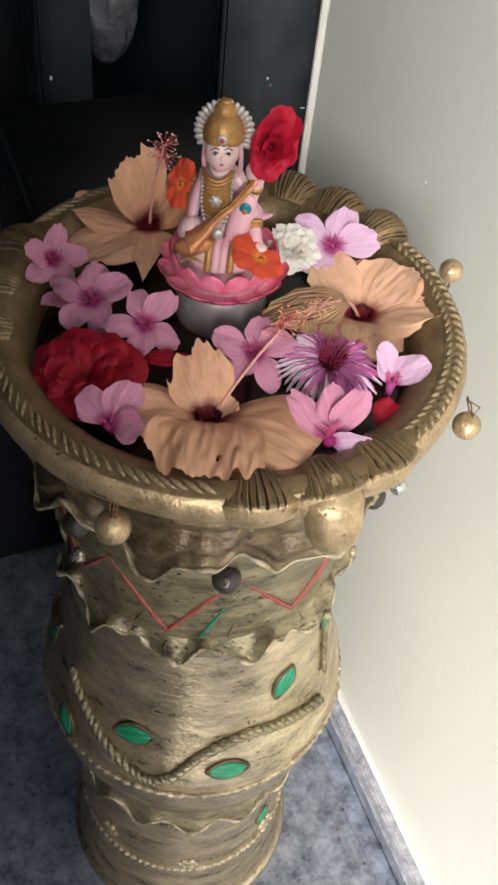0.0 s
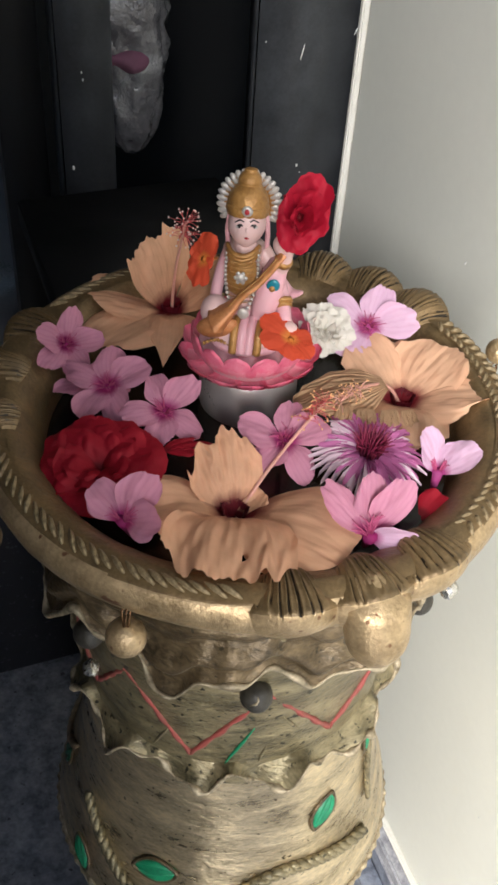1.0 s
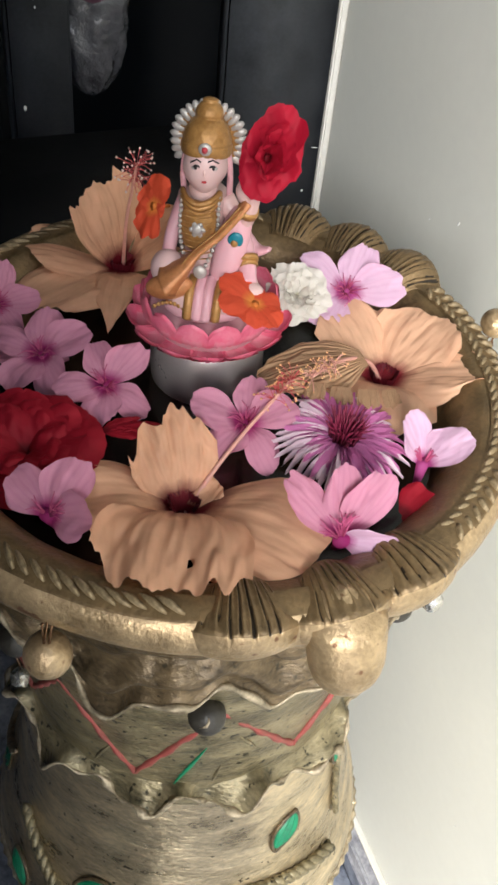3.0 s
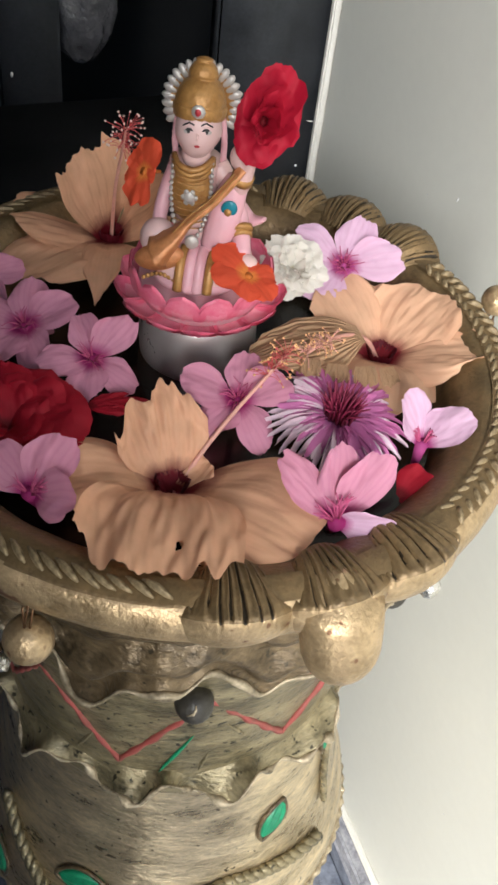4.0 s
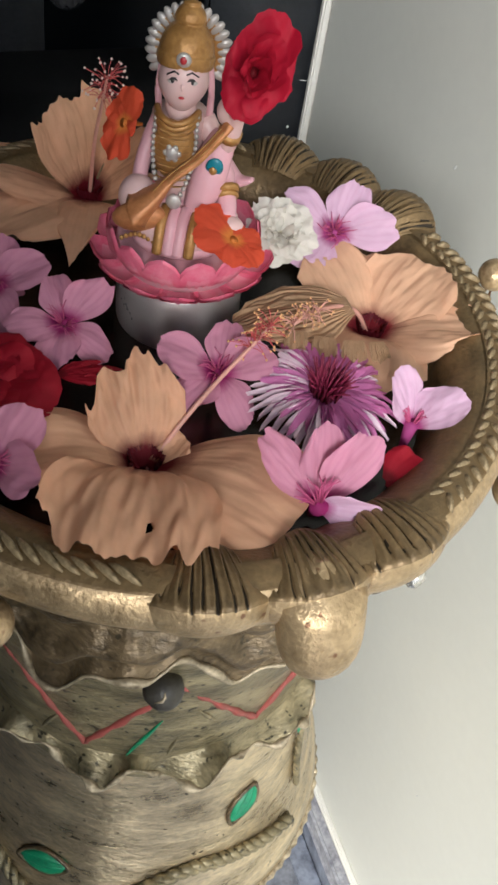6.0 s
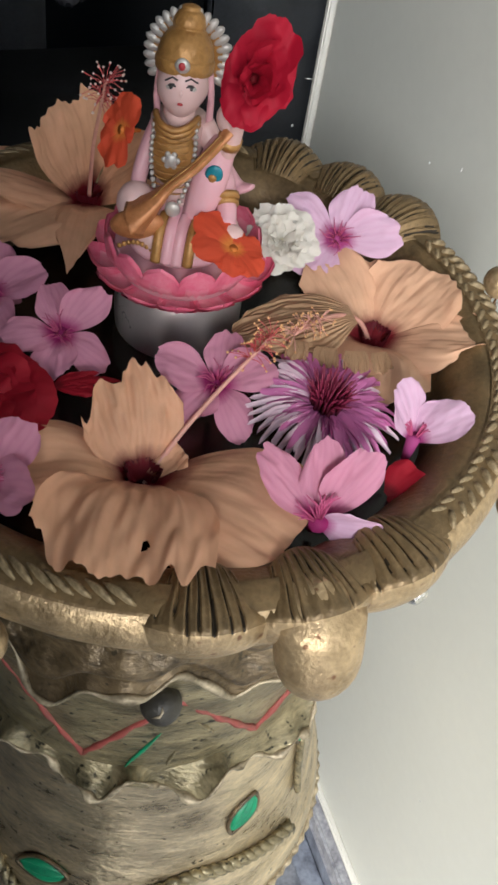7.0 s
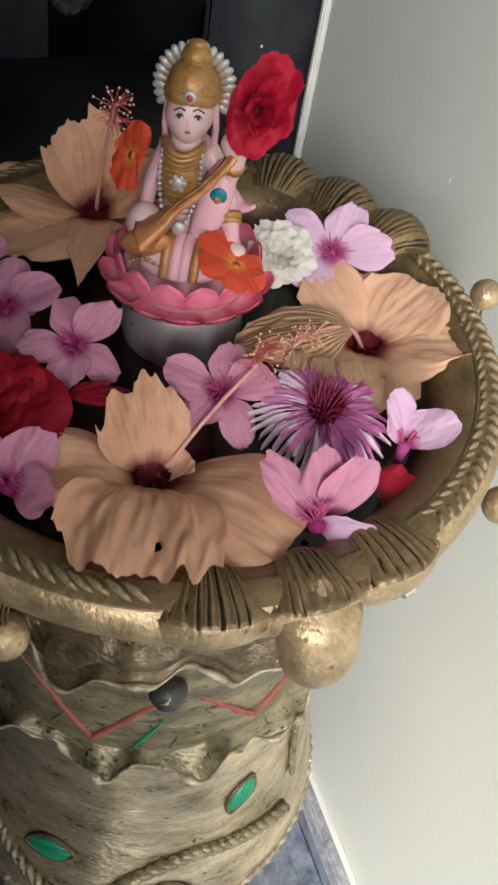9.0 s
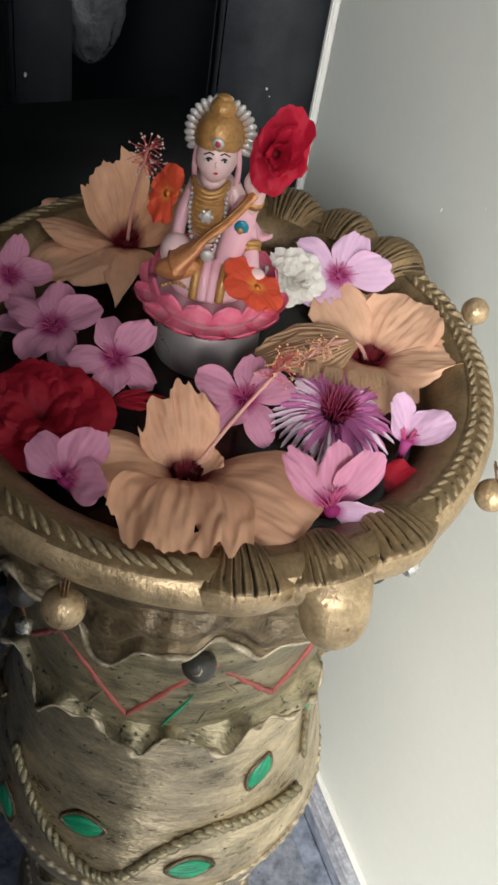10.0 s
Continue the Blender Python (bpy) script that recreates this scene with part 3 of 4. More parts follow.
twisted("rope_vine", path_az([(-141, 0.497), (-129, 0.472), (-118, 0.452), (-104, 0.432), (-96, 0.425)], 110), 0.0046, 9, NECK, "twisted clay vine")
twisted("rope_vine", path_az([(-100, 0.424), (-91, 0.438), (-80, 0.469), (-65, 0.486), (-52, 0.482), (-40, 0.473), (-26, 0.460)], 150), 0.0046, 13, NECK, "twisted clay vine")
twisted("rope_vine", path_az([(20, 0.46), (45, 0.49), (80, 0.45), (110, 0.48), (140, 0.50), (175, 0.46), (200, 0.50)], 170), 0.0034, 26, OLIVE, "twisted clay vine")
# row of pits that climbs beside the vine
twisted("side_braid", path_az([(-12, 0.60), (-14, 0.57), (-16, 0.54), (-18, 0.51), (-20, 0.485)], 60), 0.0030, 9, NECK, "short braid of clay")

# green leaves with a raised rim
LEAVES = [(-46, 0.532, 62, 1.0), (-107, 0.478, 16, 1.05), (-70.6, 0.444, -4, 1.05), (-137, 0.428, -62, 1.0), (-166, 0.470, 70, 0.9), (-15, 0.555, 80, 0.9), (-34, 0.171, 65, 0.8), (40, 0.50, 20, 1), (100, 0.48, -30, 1), (150, 0.50, 40, 1)]


def leaf_mesh(z0):
    b = bmesh.new()

    def fn(u, v):
        s = 2 * v - 1
        w = 0.0102 * math.sin(math.pi * (0.03 + 0.94 * u)) ** 0.7
        x = (u - 0.5) * 0.036
        y = s * w
        vein = 0.0019 * math.cos(s * 8.5 + 1.2 * u) * math.sin(math.pi * u)
        return Vector((x, y, 0.0032 * (1 - s * s) ** 0.5 * math.sin(math.pi * u) ** 0.5 + vein - 0.0006 if abs(s) < 1 else -0.003))
    sheet(b, 18, 14, fn)
    return b


def rim_of_leaf():
    b = bmesh.new()
    pts = []
    for k in range(41):
        t = 2 * math.pi * k / 40
        u = 0.5 + 0.52 * math.cos(t)
        w = 0.0114 * max(0.0, math.sin(math.pi * min(max(0.02 + 0.96 * u, 0), 1))) ** 0.8
        pts.append(((u - 0.5) * 0.037, w * (1 if math.sin(t) >= 0 else -1), 0.0002))
    tube(b, pts, 0.0016, 6)
    return b


leaf_a = rimo = None
for a, z, tilt, s in LEAVES:
    nrm = Matrix.Translation(body_point(a, z, 0.0006)) @ pose(0, 0, 0, 0, 0, a + 90) @ pose(0, 0, 0, 90 - math.degrees(math.atan2(radius_at(z - 0.015) - radius_at(z + 0.015), 0.03)) * -0 - math.degrees(math.atan((radius_at(z - 0.015) - radius_at(z + 0.015)) / 0.03))) @ pose(0, 0, 0, 0, 0, tilt) @ Matrix.Scale(s, 4)
    if leaf_a is None:
        leaf_a = part("leaf", leaf_mesh(0), GREEN_PAINT, pot, "green painted clay leaf")
        rimo = part("leaf_border", rim_of_leaf(), DRAPE, leaf_a)
        o = leaf_a
    else:
        o = leaf_a.copy()
        scene.collection.objects.link(o)
        q = rimo.copy()
        scene.collection.objects.link(q)
        q.parent = o
    o.matrix_basis = nrm

# red zigzag and green strokes painted on the neck
zz = [(-163, 0.728), (-140, 0.65), (-120, 0.715), (-98, 0.636), (-74, 0.726), (-47.5, 0.645), (-20, 0.72), (8, 0.64), (35, 0.725), (62, 0.64), (90, 0.725), (118, 0.64), (145, 0.725), (171, 0.64), (197, 0.728)]
for (a0, z0), (a1, z1) in zip(zz, zz[1:]):
    bm = bmesh.new()
    pts = [body_point(a0 + (a1 - a0) * k / 16, z0 + (z1 - z0) * k / 16 + 0.0006 * math.sin(k * 1.3 + a0), -0.0008) for k in range(17)]
    tube(bm, pts, [0.0022 + 0.0006 * math.sin(k * 1.7 + a0) for k in range(17)], 6, flat=1.0)
    part("zigzag_stroke", bm, RED_PAINT, pot)
for a0, z0, a1, z1, m in ((-86, 0.628, -77, 0.68, GREEN_PAINT), (-74, 0.632, -72, 0.655, NECK), (-68, 0.69, -62, 0.668, NECK), (-112, 0.63, -106, 0.66, NECK)):
    bm = bmesh.new()
    tube(bm, [body_point(a0 + (a1 - a0) * k / 10, z0 + (z1 - z0) * k / 10, 0.0) for k in range(11)], [0.0003 + 0.0011 * math.sin(math.pi * k / 10) for k in range(11)], 6)
    part("painted_stroke", bm, m, pot)

# clay knobs on the neck, one cracked
bm = bmesh.new()
ball(bm, (0, 0, 0), 0.0105, seg=20, rings=14)
for v in bm.verts:
    v.co *= 1 + 0.05 * n1(*(v.co * 160))
knob = part("clay_knob", bm, KNOB, pot, "dark cracked clay knob")
knob.matrix_basis = Matrix.Translation(body_point(-78.7, 0.738, 0.006))
bm = bmesh.new()
tube(bm, [(0.0012, -0.0062, 0.0088), (0.0016, -0.0080, 0.0070), (0.0006, -0.0094, 0.0050), (-0.0030, -0.0098, 0.0030)], [0.0002, 0.0008, 0.0008, 0.0002], 5)
part("crack", bm, PALE_GOLD, knob)
for a in (-18, 42, 102, 162, 222 - 360 + 8):
    o = knob.copy()
    scene.collection.objects.link(o)
    o.matrix_basis = Matrix.Translation(body_point(a, 0.742, 0.006))


def bell(a, r, z, size, up=False):
    """A small gold ball on a wire loop at the rim."""
    b = bmesh.new()
    ball(b, (0, 0, 0), size, seg=20, rings=14)
    for v in b.verts:
        v.co *= 1 + 0.03 * n1(*(v.co * 120 + Vector((a, 0, 0))))
    o = part("hanging_ball", b, GOLD, pot, "small gold ball on a wire")
    o.matrix_basis = Matrix.Translation(polar(r, a, z)) @ pose(0, 0, 0, 0, 0, a)
    b = bmesh.new()
    s = -1 if up else 1
    for k in range(2):
        tube(b, [(size * 0.1, k * 0.002, s * size * 0.9), (0.004 - 0.006 * k, 0.002, s * (size + 0.008)), (-0.006, -0.001 + 0.003 * k, s * (size + 0.014)), (-0.002, -0.003, s * (size + 0.007)), (0.002, 0, s * size * 0.95)], 0.0006, 5)
    part("wire", b, WIRE, o)


bell(24.5, 0.1755, 0.872, 0.0088, True)
bell(-16, 0.180, 0.838, 0.0098)
bell(-105.5, 0.171, 0.830, 0.0112)
bell(-142, 0.178, 0.832, 0.0105)
bell(110, 0.178, 0.838, 0.0098)
bell(140, 0.178, 0.838, 0.0098)


def sequin(a, z, out):
    b = bmesh.new()
    bmesh.ops.create_icosphere(b, subdivisions=2, radius=0.006)
    for v in b.verts:
        v.co *= 1 + 0.25 * n1(*(v.co * 400 + Vector((a, z, 0))))
    o = part("sequin_bead", b, FOIL, pot, "small crumpled silver bead", smooth=False)
    o.matrix_basis = Matrix.Translation(body_point(a, z, out))
    b = bmesh.new()
    tube(b, [(0, 0, 0.005), (0.001, 0, 0.012), (-0.001, 0.001, 0.02)], 0.0004, 5)
    part("wire", b, WIRE, o)


sequin(-128, 0.712, 0.014)
sequin(-170, 0.765, 0.020)
sequin(-37, 0.822, 0.024)

# water in the bowl
bm = bmesh.new()
sheet(bm, 64, 8, lambda u, v: polar(0.1290 * v, 360 * u, 0.8340 + 0.0002 * math.sin(9 * v + 12 * u)), wrap_u=True)
tagged(link("water", bm, WATER, None), "dark still water in the bowl of the urn", "water", kind="structure")


# ---- flowers ----
def petal(bm, az, length, width, bend, tip=0.25, tip_pow=2.4, skew=0.0, narrow=0.25, belly=0.7, close=0.0, cup=0.0, bank=0.0, ruffle=0.002, freq=2.0, jag=0.05, pleat=0.0, pleats=16, start=0.0, seed=0.0, nu=16, nv=14, hole=None, mat=0):
    """One petal that leaves the flower's middle in direction az. bend: its slope in degrees at base, middle and tip."""
    m = pose(0, 0, 0, 0, 0, az) @ pose(0, 0, 0, bank)
    steps = 40
    line = [(0.0, 0.0, radians(bend[0]))]
    for i in range(1, 2 * steps):
        q = i / steps
        a = bend[0] + (bend[1] - bend[0]) * q * 2 if q < 0.5 else bend[1] + (bend[2] - bend[1]) * (q - 0.5) * 2
        a = radians(a)
        x, z, _ = line[-1]
        line.append((x + math.cos(a) / steps, z + math.sin(a) / steps, a))

    def fn(u, v):
        s = 2 * u - 1
        edge = 1 - tip * abs(s) ** tip_pow - skew * s + jag * (n1(s * 2.6 + seed, 1.7, seed) + 0.6 * n1(s * 6.5 + seed, 5.1, seed) + 0.12 * n1(s * 17, seed, 2.2))
        q = max(0.0, v * edge)
        f = min(q * steps, 2 * steps - 2.001)
        k = int(f)
        x, z, a = (line[k][c] + (line[k + 1][c] - line[k][c]) * (f - k) for c in range(3))
        w = width * (narrow + (1 - narrow) * math.sin(min(1.0, v / belly) * math.pi / 2) ** 1.2)
        if v > belly:
            w *= 1 - close * ((v - belly) / (1 - belly)) ** 2
        up = cup * w * s * s * min(1, v * 2)
        up += ruffle * v ** 1.4 * ((0.25 + 0.75 * abs(s)) * math.sin(freq * math.pi * s + seed * 3.0) + 0.9 * n1(s * 1.8 + seed, v * 2.2, seed))
        up += 0.0007 * n1(s * 5 + seed, v * 6, seed * 2) * min(1, v * 2)
        if pleat:
            up += pleat * v * (math.sin(pleats * s + 3 * n1(s * 2, v * 2.0, seed)) * (0.5 + 0.8 * n1(s * 3 + 4, v * 3, seed)) + 1.8 * n1(s * 8 + seed, v * 5, 3.0))
        return m @ Vector((start + x * length - math.sin(a) * up, s * w, z * length + math.cos(a) * up))
    n0 = len(bm.faces)
    sheet(bm, nu, nv, fn, mat=mat)
    if hole:
        bm.faces.ensure_lookup_table()
        gone = []
        for i in range(nu):
            for j in range(nv):
                du, dv = ((i + 0.5) / nu - hole[0]) / hole[2], ((j + 0.5) / nv - hole[1]) / hole[3]
                if du * du + dv * dv < 1:
                    gone.append(bm.faces[n0 + i * nv + j])
        bmesh.ops.delete(bm, geom=gone, context="FACES")


def petal_part(parent, mat, label="", name="petal", at=None, **kw):
    b = bmesh.new()
    petal(b, **kw)
    o = part(name, b, mat, parent, label)
    if at is not None:
        o.matrix_basis = at
    return o


def stamen(parent, pts, r0, r1, mat, pollen, count, spread, seed, hair=None):
    line = spline(pts, 22)
    b = bmesh.new()
    tube(b, line, [r0 + (r1 - r0) * i / 22 for i in range(23)], 8)
    st = part("stamen", b, mat, parent, "long stamen with a brush of anthers")
    rnd = random.Random(seed)
    b = bmesh.new()
    c = bmesh.new()
    for i in range(count):
        base = line[rnd.randrange(17, 23)]
        d = Vector((rnd.gauss(0, 1), rnd.gauss(0, 1), rnd.gauss(0.35, 1))).normalized() * spread * rnd.uniform(0.55, 1.1)
        tube(b, [base, base + d * 0.55 + Vector((0, 0, 0.001)), base + d], 0.00022, 4)
        ball(c, base + d, 0.00062 * rnd.uniform(0.8, 1.25), seg=7, rings=5)
    part("filament_brush", b, hair or mat, st)
    part("pollen", c, pollen, st)


def hibiscus(m, petals, mat, label, group="hibiscus flowers"):
    f = thing("hibiscus_flower", m, label, "flower", group)
    for i, (az, length, width, bend, more) in enumerate(petals):
        kw = dict(az=az, length=length, width=width, bend=bend, seed=i * 1.37 + length * 100, nu=44, nv=28, narrow=0.22, belly=0.75, pleat=0.0007, pleats=9, ruffle=0.0026, start=0.002, jag=0.07)
        kw.update(more)
        petal_part(f, mat, **kw)
    b = bmesh.new()
    sheet(b, 60, 10, lambda u, v: polar(0.001 + (0.0066 + 0.0008 * math.sin(u * 2 * math.pi * 5) + 0.0010 * math.sin(u * 2 * math.pi * 23)) * v ** 0.6, 360 * u, -0.004 + 0.0125 * v ** 1.4), wrap_u=True)
    part("throat", b, THROAT, f, "dark crimson throat")
    return f


h1 = hibiscus(pose(0.001, -0.081, 0.842), [
    (56, 0.022, 0.013, (46, 30, 10), dict(jag=0.05)),
    (117, 0.052, 0.0225, (62, 48, 24), dict(jag=0.18, tip=0.34, tip_pow=1.5, skew=-0.06, ruffle=0.0034, freq=2.2, pleat=0.0022, pleats=10)),
    (206, 0.056, 0.030, (48, 20, -6), dict(jag=0.10, ruffle=0.0036, tip=0.2)),
    (-25, 0.080, 0.039, (44, 18, -12), dict(tip=0.22, jag=0.03, ruffle=0.002, cup=-0.08, pleat=0.0007)),
    (-87, 0.084, 0.036, (62, 20, -4), dict(jag=0.17, tip=0.16, tip_pow=3, ruffle=0.0050, freq=2.4, pleat=0.0013, pleats=10, cup=0.10, hole=(0.62, 0.80, 0.024, 0.034), nu=90, nv=60)),
], PEACH, "large peach hibiscus flower with ruffled petals lying on the rim")
stamen(h1, [(0, 0, -0.004), (0.011, 0.016, 0.013), (0.024, 0.035, 0.026), (0.036, 0.051, 0.036), (0.045, 0.063, 0.043)], 0.0013, 0.0009, STAMEN, POLLEN, 54, 0.010, 3, STAMEN_RED)

h2 = hibiscus(pose(0.098, 0.036, 0.846), [
    (126, 0.052, 0.028, (46, 28, 4), dict()),
    (52, 0.052, 0.027, (52, 36, 12), dict(jag=0.07)),
    (228, 0.060, 0.027, (36, 14, -8), dict(jag=0.05)),
    (-92, 0.056, 0.030, (50, 8, -22), dict(jag=0.05, ruffle=0.003)),
    (-4, 0.066, 0.031, (44, 22, 0), dict(tip=0.40, tip_pow=1.1, jag=0.04, ruffle=0.0022, close=0.2)),
], PEACH_PALE, "peach hibiscus flower with a dark crimson throat")
petal_part(h2, TAN, "withered tan petal", at=Matrix.Translation((-0.014, -0.008, 0.023)), az=205, length=0.064, width=0.023, bend=(14, -4, -22), tip=0.35, narrow=0.3, belly=0.55, close=0.3, ruffle=0.0022, jag=0.06, cup=-0.25, pleat=0.0016, pleats=26, seed=4.2, nu=64, nv=26)
stamen(h2, [(0, 0, -0.002), (-0.008, 0.000, 0.012), (-0.018, -0.010, 0.023), (-0.030, -0.026, 0.031), (-0.042, -0.043, 0.033)], 0.0014, 0.0009, STAMEN, POLLEN, 70, 0.0085, 5)

h3 = hibiscus(pose(-0.069, 0.108, 0.850), [
    (196, 0.060, 0.027, (34, 22, 6), dict(jag=0.06)),
    (150, 0.056, 0.030, (82, 74, 62), dict(jag=0.12, tip=0.12, tip_pow=3, ruffle=0.003)),
    (24, 0.050, 0.026, (60, 45, 30), dict()),
    (236, 0.078, 0.031, (28, 10, -8), dict(jag=0.05, tip=0.2, close=0.2)),
    (-84, 0.082, 0.022, (34, 4, -12), dict(tip=0.5, tip_pow=0.9, jag=0.04, close=0.4)),
], PEACH, "peach hibiscus flower with one petal standing up")
stamen(h3, [(0, 0, -0.004), (0.002, -0.004, 0.02), (0.005, -0.010, 0.045), (0.010, -0.017, 0.070), (0.013, -0.021, 0.086)], 0.0013, 0.0008, STAMEN, POLLEN_WHITE, 56, 0.013, 8, STAMEN_RED)


def oleander(m, size, mat, label, spin=0, bend=(38, 10, -12), seed=1.0, azs=None, wide=0.0096):
    f = thing("oleander_flower", m @ Matrix.Scale(size / 0.026, 4), label, "flower", "oleander flowers")
    for k, az in enumerate(azs or [spin + i * 72 + 9 * math.sin(i * 2.3 + seed) for i in range(5)]):
        v = math.sin(k * 2.1 + seed)
        petal_part(f, mat, az=az, length=0.0262 * (1 + 0.07 * math.sin(k * 3.3 + seed)), width=wide * (1 + 0.08 * v), bend=(bend[0], bend[1] + 8 * v, bend[2] + 16 * math.sin(k * 1.7 + seed)), tip=0.30, tip_pow=2.8, skew=0.11, narrow=0.12, belly=0.84, close=0.06, cup=0.04 + 0.16 * v, bank=7, ruffle=0.0017, freq=1.4, jag=0.06, pleat=0.0004, pleats=6, seed=seed * 3.1 + k, start=0.001, nu=18, nv=16)
    b = bmesh.new()
    rnd = random.Random(int(seed * 100))
    for k in range(18):
        a = rnd.uniform(0, 360) if not azs else rnd.choice(azs) + rnd.uniform(-25, 25)
        r = rnd.uniform(0.005, 0.010)
        tube(b, [polar(0.001, a, 0.002), polar(r * 0.6, a + 8, 0.0075), polar(r, a + rnd.uniform(-15, 25), 0.0082)], [0.0004, 0.0003, 0.00015], 5)
    part("fringe", b, FRINGE, f, "dark pink fringe in the flower's middle")
    b = bmesh.new()
    tube(b, [(0, 0, -0.020), (0, 0, -0.012), (0, 0, -0.004), (0, 0, 0.003)], [0.0014, 0.0018, 0.0025, 0.0030], 12)
    part("tube", b, mat, f)
    return f


PK = "pink oleander flower with a dark middle, floating on the water"
oleander(pose(-0.091, 0.000, 0.862, 26, -6, 0), 0.0285, PINK, PK, spin=22, seed=1.1)
oleander(pose(-0.051, -0.020, 0.864, 26, 10, 0), 0.0265, PINK, PK, spin=60, seed=2.3)
oleander(pose(-0.127, 0.034, 0.866, 38, 34, 0), 0.025, PINK, "pink oleander flower tipped on its side against the rim", spin=50, seed=3.2, bend=(48, 24, 8))
oleander(pose(-0.058, -0.111, 0.860, 26, -6, 0), 0.029, PINK, "pink oleander flower half upright beside the red one", seed=4.6, bend=(40, 26, 6), azs=[138, 62, -2], wide=0.0108)
oleander(pose(0.025, -0.032, 0.862, 26, 6, 0), 0.0285, PINK, PK, spin=100, seed=5.2)
oleander(pose(0.116, -0.049, 0.866, 8, 0, 0), 0.028, PALE_PINK, "pale pink oleander flower standing on its tube", seed=6.9, bend=(66, 46, 14), azs=[30, 136], wide=0.0100)
half_open = oleander(pose(0.078, -0.102, 0.862, 34, 0, 0), 0.036, PINK, "pink oleander flower half upright at the rim", seed=7.7, bend=(36, 22, 8), azs=[66, 100, 142], wide=0.0070)
petal_part(half_open, PALE_PINK, "folded petal with its pale underside up", az=18, length=0.020, width=0.0062, bend=(30, 34, 20), tip=0.4, narrow=0.2, cup=0.6, bank=30, jag=0.04, ruffle=0.001, seed=5.5, nu=16, nv=14)
oleander(pose(0.071, 0.084, 0.872, 44, 10, 0), 0.031, PALE_PINK, "pale pink oleander flower leaning up from the water", spin=20, seed=8.4, bend=(30, 14, -4), wide=0.0106)
oleander(pose(-0.104, 0.012, 0.852, 8, 4, 0), 0.024, PINK, PK, spin=10, seed=9.8)

# dark red double flower, a low round cushion
red = thing("red_flower", pose(-0.080, -0.069, 0.856, 10, -4, 0), "dark red flower with crinkled petals floating on the water", "flower")
for k in range(22):
    r = k / 21
    petal_part(red, RED, az=k * 137.5 + 10, length=0.041 - 0.020 * r, width=0.023 - 0.010 * r, bend=(24 + 42 * r, 14 + 26 * r, -34 + 34 * r), tip=0.3, narrow=0.3, belly=0.6, ruffle=0.0026, freq=1.8, jag=0.04, pleat=0.0006, pleats=9, seed=k * 2.3, nu=22, nv=16)
# slips of red petal beside it
slip = thing("red_petal", pose(-0.046, -0.052, 0.862, 0, 0, 14), "narrow torn red petals beside the dark red flower", "petal")
for k, (a, l) in enumerate(((6, 0.030), (-16, 0.026), (24, 0.022))):
    petal_part(slip, RED, az=a, length=l, width=0.0042, bend=(12, 4, -12), tip=0.5, tip_pow=1.2, ruffle=0.001, seed=k * 5.1)
# loose red petal
loose = thing("red_petal", pose(0.108, -0.075, 0.856, 14, 0, 30), "loose red petal in the water by the rim", "petal")
petal_part(loose, RED, az=20, length=0.020, width=0.010, bend=(25, 10, 0), seed=3.3)
petal_part(loose, RED, az=-40, length=0.016, width=0.008, bend=(20, 10, 5), seed=4.3)


# purple aster
aster = thing("purple_aster", pose(0.076, -0.034, 0.862, 8, 4, 0), "purple aster with many narrow petals, white underneath", "flower")
rnd = random.Random(12)
for k in range(150):
    ring = k % 3
    a = k * 137.5
    left = math.cos(radians(a - 205)) > 0.35
    pale = ring == 2 and (left or k % 2 == 0) or ring == 1 and left and k % 2 == 0
    petal_part(aster, PURPLE_PALE if pale else PURPLE, az=a, length=(0.020, 0.028, 0.034)[ring] * rnd.uniform(0.85, 1.12), width=rnd.uniform(0.0015, 0.0025), bend=((44, 14, -16), (38, 6, -30), (28, -4, -40))[ring], ruffle=0.0011, freq=1.0, jag=0.06, cup=rnd.uniform(0.3, 1.0), bank=rnd.uniform(-22, 22), seed=k * 0.7, start=0.003, nu=4, nv=9, narrow=0.4, tip=0.35)
b = bmesh.new()
for k in range(60):
    r = 0.0080 * math.sqrt(k / 60)
    p = polar(r, k * 137.5, 0.004)
    tube(b, [p, p * 1.12 + Vector((0, 0, 0.007)), p * (1.4 + rnd.uniform(0, 0.5)) + Vector((0, 0, 0.011 + rnd.uniform(-0.002, 0.002)))], [0.0007, 0.0007, 0.0003], 5)
tagged(part("floret_disc", b, CRIMSON_CENTRE, aster), "dark purple florets crowded in the middle", kind="stuff")
scrap = thing("petal_scrap", pose(0.078, -0.006, 0.875, 0, 0, 0), "torn peach petal edge lying over the purple aster", "petal")
for k, (dx, dy, w) in enumerate(((-0.019, 0.000, 0.008), (-0.006, -0.001, 0.009), (0.008, 0.000, 0.009), (0.019, 0.002, 0.007))):
    petal_part(scrap, TAN, at=Matrix.Translation((dx, dy, 0)), az=-92 + 8 * k, length=0.010, width=w * 0.7, bend=(-20, -30, -40), ruffle=0.0016, freq=3, jag=0.22, pleat=0.0010, pleats=14, seed=2.9 + k, narrow=0.8, tip=0.1, nu=22, nv=8)

# white flower behind the statue's base
white = thing("white_flower", pose(0.042, 0.064, 0.879, 35, 10, 0), "small double white flower beside the statue", "flower")
for k in range(24):
    r = k / 23
    petal_part(white, WHITE_PETAL, az=k * 137.5, length=0.021 - 0.010 * r, width=0.0088 - 0.002 * r, bend=(24 + 50 * r, 8 + 56 * r, -14 + 70 * r), ruffle=0.0020, freq=2.2, jag=0.12, pleat=0.0005, seed=k * 1.3, nu=12, nv=9)

